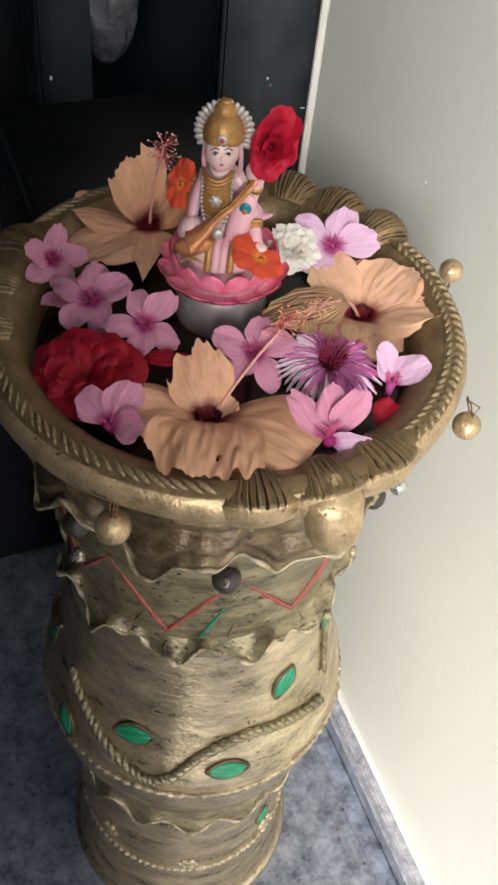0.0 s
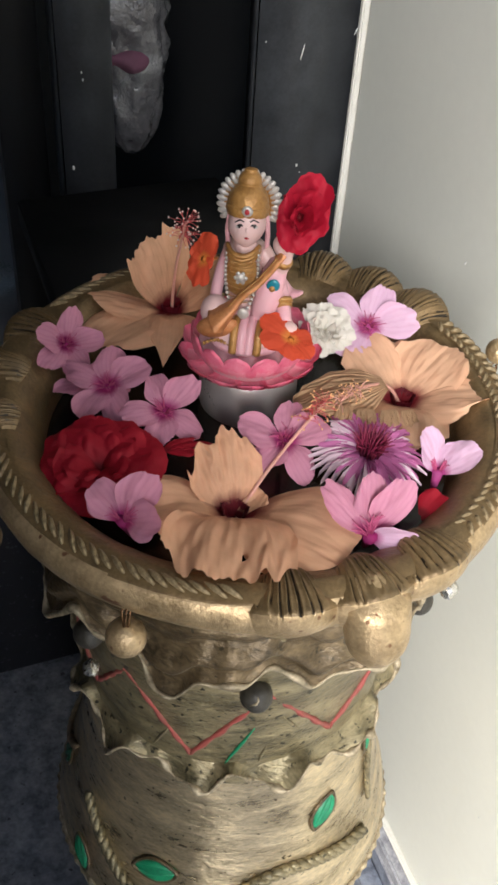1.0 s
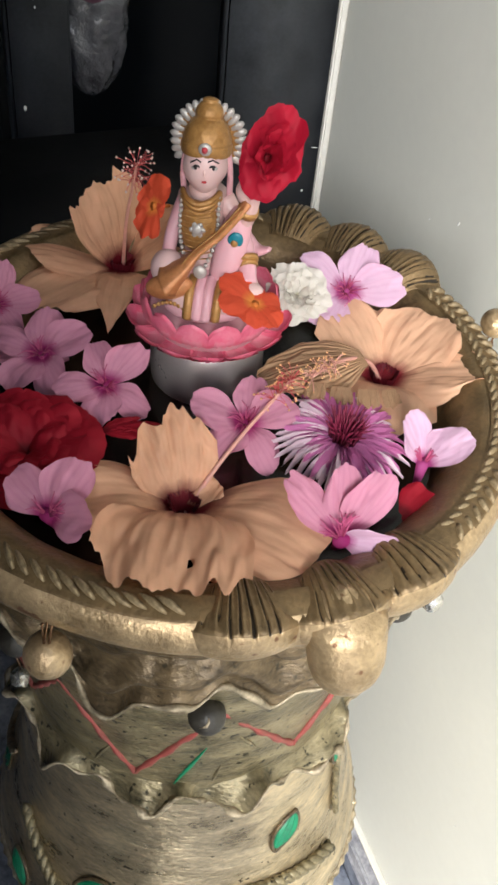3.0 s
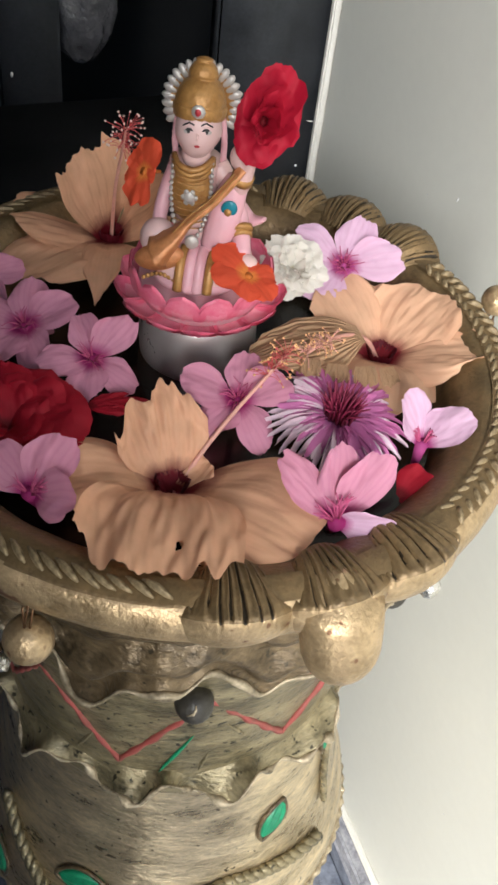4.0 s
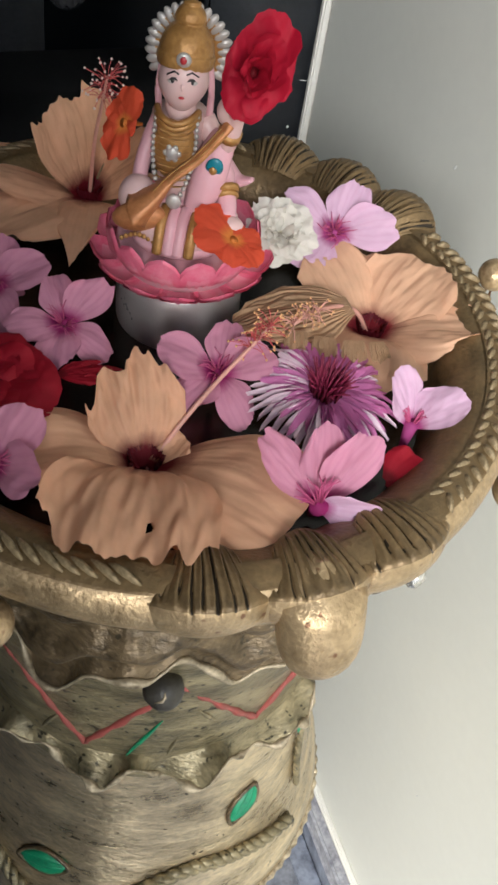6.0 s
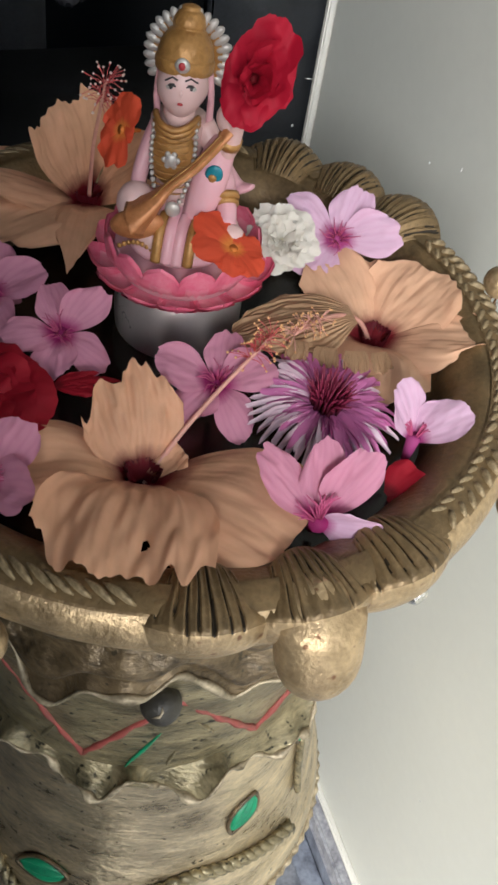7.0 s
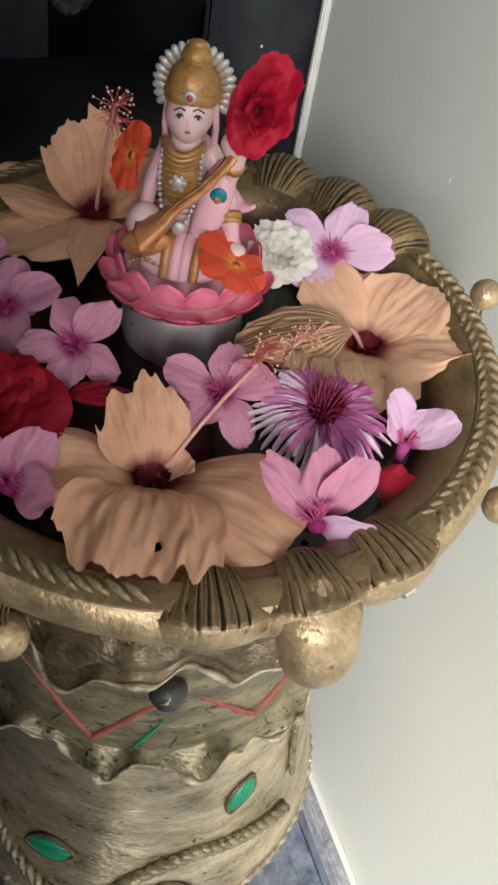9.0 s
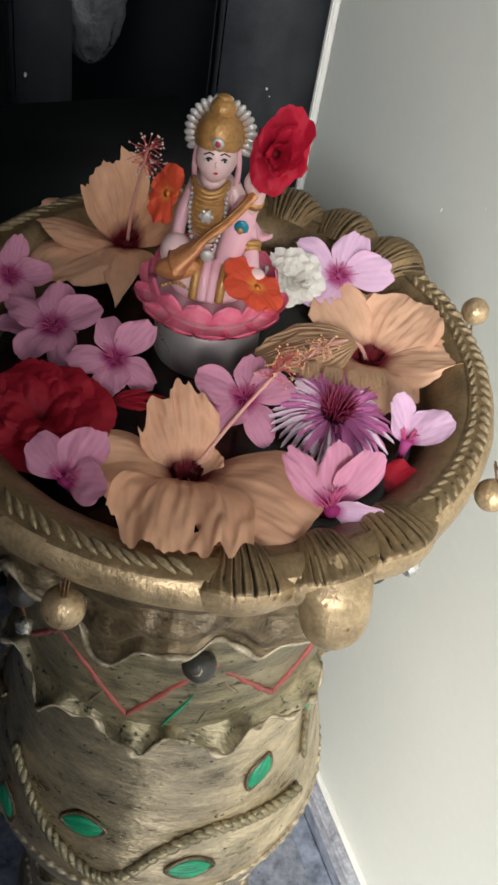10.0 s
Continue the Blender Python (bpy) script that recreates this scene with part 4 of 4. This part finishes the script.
# crimson flower in the statue's raised hand: broad folded petals round a dark hollow
rose = thing("crimson_flower", pose(0.0185, 0.032, 0.9785, 56, -8, 24) @ pose(0, 0, 0, 0, 0, -30) @ Matrix.Diagonal((0.50, 0.70, 0.80, 1)), "crimson flower with folded petals held up by the statue", "flower")
for k, (az, l, w, bend, cup) in enumerate(((80, 0.036, 0.022, (40, 26, 2), 0.2), (20, 0.033, 0.020, (42, 20, -14), -0.2), (132, 0.031, 0.020, (44, 30, 4), 0.3), (195, 0.027, 0.019, (40, 14, -24), -0.2), (262, 0.030, 0.020, (44, 14, -26), 0.1), (318, 0.029, 0.019, (46, 20, -18), 0.2), (50, 0.028, 0.018, (62, 50, 30), 0.5), (108, 0.027, 0.018, (66, 54, 24), -0.4), (165, 0.022, 0.015, (70, 56, 30), 0.4), (235, 0.020, 0.014, (72, 50, 10), 0.3), (300, 0.021, 0.014, (70, 54, 16), 0.5), (5, 0.021, 0.014, (76, 66, 50), 0.6), (80, 0.020, 0.012, (80, 74, 60), 0.7))):
    petal_part(rose, ROSE, az=az, length=l, width=w, bend=bend, cup=cup, ruffle=0.0034, freq=1.6, jag=0.07, tip=0.22, narrow=0.3, seed=k * 1.9, start=0.002, nu=20, nv=16)
b = bmesh.new()
tube(b, [(0, 0, -0.012), (0, 0, -0.004), (0, 0, 0.002)], [0.0022, 0.004, 0.006], 10)
part("calyx", b, RED, rose)


def orange(m, label, petals, mat=ORANGE):
    f = thing("orange_flower", m, label, "flower", "orange flowers")
    for k, (a, l, w) in enumerate(petals):
        petal_part(f, mat, az=a, length=l, width=w, bend=(26, 6, -18), ruffle=0.0014, freq=1.4, jag=0.06, seed=k + a * 0.1, nu=14, nv=12, narrow=0.22, belly=0.75)
    b = bmesh.new()
    tube(b, [(0, 0, -0.012), (0, 0, 0.0), (0, 0, 0.0015)], [0.001, 0.0016, 0.0026], 8)
    part("tube", b, mat, f)
    return f


orange(pose(-0.035, 0.028, 0.9465, 70, 4, -38) @ Matrix.Diagonal((0.76, 0.92, 0.9, 1)), "bright orange flower tucked beside the statue's shoulder", [(88, 0.019, 0.0105), (150, 0.015, 0.0075), (215, 0.016, 0.0075), (262, 0.020, 0.0075), (300, 0.019, 0.007), (20, 0.010, 0.006)])
orange(pose(0.021, 0.014, 0.9045, 14, 18, 10) @ Matrix.Scale(0.86, 4), "orange flower lying across the statue's lap", [(150, 0.027, 0.011), (205, 0.026, 0.010), (262, 0.020, 0.009), (318, 0.021, 0.009), (20, 0.018, 0.008), (85, 0.014, 0.008)])

# ---- steel bowl and statue ----
bowl = thing("steel_bowl", pose(-0.005, 0.040, -0.007), "small upturned steel bowl standing in the water", "bowl")
bm = bmesh.new()
bp_ = spline([(0.029, 0, 0.828), (0.0318, 0, 0.838), (0.0328, 0, 0.848), (0.0328, 0, 0.859), (0.0318, 0, 0.868), (0.0290, 0, 0.8745), (0.024, 0, 0.8765), (0.0, 0, 0.8768)], 40)
sheet(bm, 48, 40, lambda u, v: polar(max(bp_[round(v * 40)].x, 0.0), 360 * u, bp_[round(v * 40)].z), wrap_u=True)
part("bowl_wall", bm, STEEL, bowl)

# the statue: one mesh
sb = bmesh.new()
M_SKIN, M_GOLD, M_COP, M_SIL, M_PINK, M_PALE, M_TEAL, M_DARK, M_RED = range(9)
M_LOTUS = 9
O = Vector((-0.0050, 0.040, 0.8705))


def rel(x, y, z):
    return Vector((x, y, z))


lp = spline([(0.028, 0, 0.0), (0.032, 0, 0.003), (0.034, 0, 0.008), (0.033, 0, 0.012), (0.030, 0, 0.0145), (0.0, 0, 0.015)], 30)
sheet(sb, 48, 30, lambda u, v: polar(max(lp[round(v * 30)].x, 0), 360 * u, lp[round(v * 30)].z), wrap_u=True, mat=M_PALE)
for ring, (count, r0, ln, wd, a0, a1, zb, m_) in enumerate(((13, 0.026, 0.0215, 0.0112, -14, 40, 0.003, M_PINK), (13, 0.0275, 0.0215, 0.0108, 30, 86, 0.004, M_PINK))):
    for k in range(count):
        az = 360 * (k + 0.5 * ring) / count
        m = pose(0, 0, 0, 0, 0, az)
        for side in (0, 1):
            def fn(u, v, side=side, r0=r0, ln=ln, wd=wd, a0=a0, a1=a1, zb=zb, m=m):
                s = 2 * u - 1
                tipr = math.sqrt(max(0.0, 1 - max(0.0, (v - 0.45) / 0.55) ** 2))
                k2 = radians(a0 + (a1 - a0) * v * 0.6)
                y = s * wd * (0.75 + 0.25 * v) * max(tipr, 0.03)
                ridge = 0.0007 * math.cos(s * 15) * (1 - v * v)
                bulge = 0.0036 * (1 - s * s) * math.sin(math.pi * min(1, v * 0.9))
                off = (bulge + ridge) * (1 if side == 0 else 0.2) - (0.0008 if side == 0 else -0.0012)
                return m @ Vector((r0 + ln * v * math.cos(k2) + off * math.sin(k2), y, zb + ln * v * math.sin(k2) - off * math.cos(k2)))
            n0 = len(sb.faces)
            sheet(sb, 10, 9, fn, mat=m_)
            sb.faces.ensure_lookup_table()
            for q_ in range(90):
                if 1 < q_ // 9 < 8 and q_ % 9 < 6:
                    sb.faces[n0 + q_].material_index = M_LOTUS
lotus_verts = len(sb.verts)
# legs, torso, arms
ball(sb, rel(-0.002, 0.002, 0.027), 0.020, (1.15, 0.95, 0.62), M_PALE, 24, 16)
ball(sb, rel(-0.014, -0.010, 0.026), 0.0145, (1.25, 0.85, 0.70), M_SKIN, 20, 14, pose(0, 0, 0, 0, 0, -25))
ball(sb, rel(0.014, -0.008, 0.027), 0.0145, (1.3, 0.85, 0.72), M_SKIN, 20, 14, pose(0, 0, 0, 0, 0, 25))
ball(sb, rel(0.001, -0.010, 0.024), 0.0185, (1.55, 0.92, 0.62), M_SKIN, 28, 18)
ball(sb, rel(0.0, -0.012, 0.019), 0.0185, (1.4, 0.9, 0.42), M_PALE, 28, 14)
for x0, wd, mt in ((-0.0075, 0.0026, M_GOLD), (-0.002, 0.0030, M_PALE), (0.0035, 0.0030, M_PALE), (0.0095, 0.0026, M_GOLD)):
    tube(sb, spline([rel(x0 + 0.001, -0.012, 0.0365), rel(x0, -0.021, 0.0335), rel(x0 - 0.0005, -0.0262, 0.0265), rel(x0 - 0.001, -0.0285, 0.0185)], 14), wd, 12, mt, flat=0.6, up=(0, -1, 0.3), ridges=4, ridge=0.1)
tp = spline([rel(-0.003, 0.004, 0.030), rel(-0.004, 0.006, 0.045), rel(-0.005, 0.008, 0.060), rel(-0.006, 0.010, 0.074), rel(-0.006, 0.010, 0.082)], 20)
tube(sb, tp, [0.0135 - 0.0022 * math.sin(math.pi * i / 20) + 0.0028 * math.sin(math.pi * min(1, max(0, (i - 9) / 10))) if i < 17 else 0.0072 - 0.0006 * (i - 17) for i in range(21)], 20, M_SKIN)
ball(sb, rel(-0.006, -0.0015, 0.0615), 0.0120, (1.0, 0.54, 1.38), M_GOLD, 24, 20)
for dz in (0.0, 0.0026, 0.0052):
    tube(sb, spline([rel(-0.017, 0.003, 0.0775 + dz * 0.6), rel(-0.013, -0.0050, 0.0745 + dz), rel(-0.006, -0.0075, 0.0730 + dz), rel(0.001, -0.0050, 0.0745 + dz), rel(0.005, 0.003, 0.0775 + dz * 0.6)], 16), 0.0017, 8, M_GOLD)
for k in range(9):
    tube(sb, [rel(-0.006 + 0.0095 * math.sin(t), -0.0085 - 0.001 * math.cos(t), 0.0775 - 0.0036 * k - 0.003 * math.cos(t)) for t in (-1.1, -0.7, -0.3, 0, 0.3, 0.7, 1.1)], 0.0004, 5, M_GOLD)
ball(sb, rel(-0.006, -0.0095, 0.064), 0.0036, (1, 0.5, 1), M_SIL, 12, 8)
for k in range(6):
    ball(sb, rel(-0.006, -0.0095, 0.064) + pose(0, 0, 0, 0, k * 60, 0) @ Vector((0.0034, 0.0, 0)), 0.0016, (1, 0.6, 1), M_SIL, 8, 6)
ball(sb, rel(-0.003, -0.0150, 0.041), 0.0042, (1, 0.5, 1), M_SIL, 12, 8)
for side in (-1, 1):
    for k in range(15):
        t = k / 14
        ball(sb, rel(-0.006 + side * (0.0105 + 0.001 * math.sin(math.pi * t) - 0.006 * t ** 3), 0.0005 - 0.0075 * t ** 0.6 - 0.006 * t * t, 0.079 - 0.038 * t), 0.00135, (1, 1, 1), M_SIL, 8, 6)
# arm with the raised hand
tube(sb, spline([rel(0.007, 0.010, 0.074), rel(0.016, 0.004, 0.064), rel(0.021, -0.002, 0.070), rel(0.024, -0.004, 0.083), rel(0.025, -0.004, 0.092)], 18), [0.0058 - 0.0012 * abs(i - 3) / 15 + 0.0012 * (i > 14) for i in range(19)], 14, M_SKIN)
tube(sb, [rel(0.0215, -0.0025, 0.073), rel(0.0225, -0.003, 0.077)], 0.0064, 14, M_GOLD)
ball(sb, rel(0.021, -0.004, 0.087), 0.0066, (1, 0.8, 1.15), M_SKIN, 14, 10)
# arm along the side to the knee
tube(sb, spline([rel(0.010, 0.008, 0.062), rel(0.020, 0.004, 0.050), rel(0.024, -0.006, 0.042), rel(0.026, -0.014, 0.036)], 16), [0.0062 - 0.0012 * i / 16 for i in range(17)], 14, M_PALE)
for dz in (0.0, 0.0035):
    tube(sb, [rel(0.0236, -0.005, 0.044 + dz), rel(0.0243, -0.007, 0.0425 + dz)], 0.0066, 14, M_GOLD)
ball(sb, rel(0.028, -0.017, 0.034), 0.0062, (1.25, 0.9, 0.75), M_SKIN, 14, 10)
# other arm over the instrument
tube(sb, spline([rel(-0.016, 0.010, 0.072), rel(-0.0215, 0.006, 0.058), rel(-0.0235, -0.004, 0.046), rel(-0.019, -0.012, 0.042)], 16), [0.0048 - 0.001 * i / 16 for i in range(17)], 14, M_PALE)
ball(sb, rel(-0.023, -0.010, 0.038), 0.0112, (0.95, 0.85, 1.0), M_SKIN, 22, 16)
# lute across the body
tube(sb, spline([rel(-0.021, -0.0205, 0.0375), rel(-0.013, -0.0200, 0.0455), rel(-0.003, -0.018, 0.057), rel(0.008, -0.014, 0.066), rel(0.019, -0.010, 0.079), rel(0.022, -0.008, 0.083)], 24), [0.0140 - 0.0104 * min(1, i / 9) ** 0.8 for i in range(25)], 18, M_COP, flat=0.6, ridges=6, ridge=0.06)
for off in (-0.0016, 0.0, 0.0016):
    tube(sb, spline([rel(-0.014 + off, -0.0240, 0.0450 - off), rel(-0.003 + off, -0.0208, 0.058 - off), rel(0.008 + off, -0.0168, 0.067 - off), rel(0.020 + off, -0.0126, 0.081 - off)], 16), 0.00045, 5, M_GOLD)
ball(sb, rel(-0.0205, -0.0195, 0.0325), 0.0118, (1.25, 0.48, 0.66), M_COP, 22, 14, pose(0, 0, 0, 0, -12, 0))
for k in range(9):
    t = k / 8
    c0 = rel(-0.029 + 0.020 * t, -0.0235 + 0.001 * math.cos(3 * t), 0.0225 + 0.004 * math.sin(3.1 * t) - 0.002)
    ball(sb, c0, 0.0014, (1, 0.8, 1), M_GOLD, 8, 6)
tube(sb, spline([rel(0.020, -0.001, 0.074), rel(0.016, -0.003, 0.062), rel(0.013, -0.007, 0.050), rel(0.008, -0.010, 0.034)], 14), [0.0058 + 0.0036 * math.sin(math.pi * i / 15) for i in range(15)], 16, M_PALE, flat=0.7, up=(0, -1, 0.3), ridges=7, ridge=0.05)
ball(sb, rel(0.0165, -0.0100, 0.0605), 0.0046, (1.0, 0.30, 1.1), M_TEAL, 8, 10, pose(0, 0, 0, 0, 30, 0))
ball(sb, rel(0.0160, -0.0112, 0.0590), 0.0022, (1, 0.5, 1), M_GOLD, 10, 8)
# shawl behind
tube(sb, spline([rel(-0.016, 0.012, 0.075), rel(-0.020, 0.014, 0.058), rel(-0.020, 0.012, 0.040)], 12), 0.0046, 12, M_DARK)
tube(sb, spline([rel(0.016, 0.014, 0.05), rel(0.027, 0.010, 0.043), rel(0.036, 0.006, 0.047)], 12), [0.009 - 0.0006 * i for i in range(13)], 14, M_PALE, flat=0.6)
# head, crown, halo
HC = rel(-0.004, 0.002, 0.0960)


def fc(x, y, z):
    """A place on the face, which looks up a little."""
    return HC + pose(0, 0, 0, -20, 0, 6) @ Vector((x, y, z))


ball(sb, rel(-0.005, 0.003, 0.0830), 0.0082, (1.0, 0.95, 1.0), M_SKIN, 18, 12)
HT = pose(0, 0, 0, 14, 3, 8)
head_first = len(sb.verts)
ball(sb, HC, 0.0138, (0.93, 0.92, 1.12), M_SKIN, 24, 18, HT)
sb.verts.ensure_lookup_table()
for v in sb.verts[head_first:]:
    low = max(0.0, (HC.z - 0.001 - v.co.z) / 0.0145)
    v.co.x = HC.x + (v.co.x - HC.x) * (1 - 0.34 * low ** 1.3)
for dx, dz, r, sc, mt in ((0.0, -0.0020, 0.0013, (0.8, 0.8, 1.6), M_SKIN), (0.0, -0.0066, 0.0012, (1.25, 0.7, 0.5), M_RED), (0.0, 0.0052, 0.0006, (1, 1, 1), M_RED)):
    ball(sb, fc(dx, -0.0128 + 0.0012 * abs(dz) / 0.0085, dz), r, sc, mt, 10, 8)
for s in (-1, 1):
    ball(sb, fc(s * 0.0050, -0.0112, 0.0004), 0.0021, (1.15, 0.6, 0.62), M_SIL, 12, 8)
    ball(sb, fc(s * 0.0048, -0.0124, 0.0004), 0.0009, (1, 0.5, 1.1), M_DARK, 10, 6)
    tube(sb, [fc(s * 0.0024, -0.0132, 0.0008), fc(s * 0.0036, -0.0130, 0.0016), fc(s * 0.0052, -0.0123, 0.0015), fc(s * 0.0072, -0.0108, 0.0004)], [0.0002, 0.0007, 0.0008, 0.0002], 6, M_DARK)
    tube(sb, [fc(s * 0.0018, -0.0134, 0.0036), fc(s * 0.0044, -0.0129, 0.0048), fc(s * 0.0078, -0.0110, 0.0030)], 0.00042, 6, M_DARK)
    tube(sb, spline([HC + rel(s * 0.0118, 0.007, 0.006), HC + rel(s * 0.0136, 0.006, -0.006), HC + rel(s * 0.0135, 0.007, -0.016), HC + rel(s * 0.0135, 0.008, -0.024)], 12), 0.0018, 10, M_PALE)
cp = spline([(0.0140, 0, -0.001), (0.0148, 0, 0.002), (0.0149, 0, 0.006), (0.0140, 0, 0.0075), (0.0139, 0, 0.010), (0.0130, 0, 0.0145), (0.0112, 0, 0.0185), (0.0092, 0, 0.0215), (0.0076, 0, 0.0232), (0.0080, 0, 0.0250), (0.0076, 0, 0.0285), (0.0060, 0, 0.0315), (0.0046, 0, 0.0330), (0.0042, 0, 0.0350), (0.0, 0, 0.0365)], 60)
CM = Matrix.Translation(HC + rel(-0.0002, 0.0030, 0.0066)) @ pose(0, 0, 0, -14, 2, 0) @ Matrix.Diagonal((0.97, 0.97, 0.76, 1))
sheet(sb, 56, 60, lambda u, v: CM @ polar(max(cp[round(v * 60)].x * (1 + 0.022 * math.cos(u * 2 * math.pi * 18) * math.sin(v * 40)), 0), 360 * u, cp[round(v * 60)].z), wrap_u=True, mat=M_GOLD)
ball(sb, CM @ rel(0.001, -0.0145, 0.0055), 0.0038, (1, 0.45, 0.95), M_SIL, 14, 8)
ball(sb, CM @ rel(0.001, -0.0162, 0.0055), 0.0017, (1, 0.6, 1.1), M_RED, 10, 8)
for k in range(21):
    a = -28 + 236 * k / 20
    c0 = HC + rel(0.0, 0.012, 0.008) + rel(0.0180 * math.cos(radians(a)), 0, 0.0190 * math.sin(radians(a)))
    ball(sb, c0, 0.0033, (1.4, 0.6, 0.72), M_SIL, 12, 8, pose(0, 0, 0, 0, -a, 0))
sheet(sb, 30, 4, lambda u, v: HC + rel(0.0, 0.0105, 0.010) + rel(0.0172 * v * math.cos(2 * math.pi * u), 0.0015 * (1 - v), 0.0185 * v * math.sin(2 * math.pi * u)), wrap_u=True, mat=M_GOLD)
sb.verts.ensure_lookup_table()
for v in sb.verts[lotus_verts:]:
    v.co = Vector((-0.003 + (v.co.x + 0.002) * 0.89, v.co.y * 0.97, 0.017 + (v.co.z - 0.015) * 0.955))
statue = link("statue", sb, [SKIN, S_GOLD, S_COPPER, S_SILVER, S_PINK, S_PALE, S_TEAL, S_DARK, S_RED, S_LOTUS])
statue.matrix_basis = Matrix.Translation(O) @ pose(0, 0, 0, 0, -1.5, 0)
tagged(statue, "painted clay statue of a seated figure holding a lute", "statue")

# ---- bag in the niche ----
bag = thing("plastic_bag", ROOM @ pose(0.046, 0.475, 0.900) @ pose(0.004, 0, -0.012) @ Matrix.Scale(1.18, 4), "knotted clear plastic bag with cloth inside, hanging in the niche", "bag")


def bag_fn(u, v):
    a = 2 * math.pi * u
    z = 0.115 - 0.19 * v
    r = 0.030 * (0.35 + 0.65 * math.sin(math.pi * min(1, 0.12 + 0.80 * v)) ** 0.7) * (math.sqrt(max(0, 1 - ((v - 0.8) / 0.2) ** 2)) if v > 0.8 else 1)
    k = 1 + 0.22 * n1(math.cos(a) * 2, math.sin(a) * 2, v * 7) + 0.16 * n1(math.cos(a) * 6, math.sin(a) * 6, v * 18)
    return Vector((r * k * math.cos(a), 0.7 * r * k * math.sin(a), z))


bm = bmesh.new()
sheet(bm, 44, 44, bag_fn, wrap_u=True)
part("film", bm, FILM, bag)
for z, m, s in ((0.105, RED_CLOTH, (0.018, 0.016, 0.018)), (0.012, MAROON_CLOTH, (0.021, 0.0125, 0.010))):
    bm = bmesh.new()
    ball(bm, (-0.006, -0.012, z), 1.0, s, 0, 18, 12)
    for v in bm.verts:
        v.co += Vector((1, 1, 1)) * 0.003 * n1(*(v.co * 60))
    part("cloth", bm, m, bag)
bm = bmesh.new()
tube(bm, [(0, 0, 0.11), (0.001, 0, 0.4), (0, 0, 1.0), (0, 0.002, 1.798)], 0.0012, 6)
part("string", bm, POLLEN_WHITE, bag)

# scratches and specks on the stone, paint flecks on the wall
def fleck(parent, name, p, size, mat, at):
    b = bmesh.new()
    ball(b, (0, 0, 0), 1.0, size, 0, 8, 5)
    o = part(name, b, mat, parent)
    o.matrix_basis = at @ pose(*p)
    return o


CHIP = material("white_paint_chip", (0.75, 0.75, 0.72), 0.6, scale=300)
for x, z, sx, sz, tilt in ((0.201, 0.805, 0.0013, 0.0016, 0), (0.239, 0.721, 0.0014, 0.0014, 0), (0.1965, 0.919, 0.0006, 0.0085, 12), (0.2525, 0.941, 0.0007, 0.013, 25), (0.247, 0.766, 0.004, 0.0005, 8), (0.159, 0.931, 0.0008, 0.0010, 0), (0.205, 0.797, 0.0008, 0.0008, 0)):
    o = fleck(granite_post, "scratch", (x, WY + 0.0075, z, 0, tilt, 0), (sx, 0.0006, sz), CHIP, Matrix())
for x, z, s in ((-0.020, 0.815, 0.0014), (-0.007, 0.906, 0.0007), (-0.006, 0.899, 0.0007)):
    fleck(granite_post_b, "scratch", (x, 0.4298, z), (s, 0.0005, s * 1.9), CHIP, Matrix())
wall_east = bpy.data.objects["wall_east"]
for y, z, s in ((0.200, 0.808, 1.0), (0.161, 0.827, 1.6), (-0.080, 0.310, 1.3), (0.059, 0.310, 0.9), (0.111, 0.861, 1.1), (0.30, 0.62, 0.8), (0.02, 0.52, 0.7)):
    fleck(wall_east, "paint_fleck", (WX, y, z, 20, 0, 0), (0.0006, 0.0006 * s, 0.0015 * s), CHIP, Matrix())
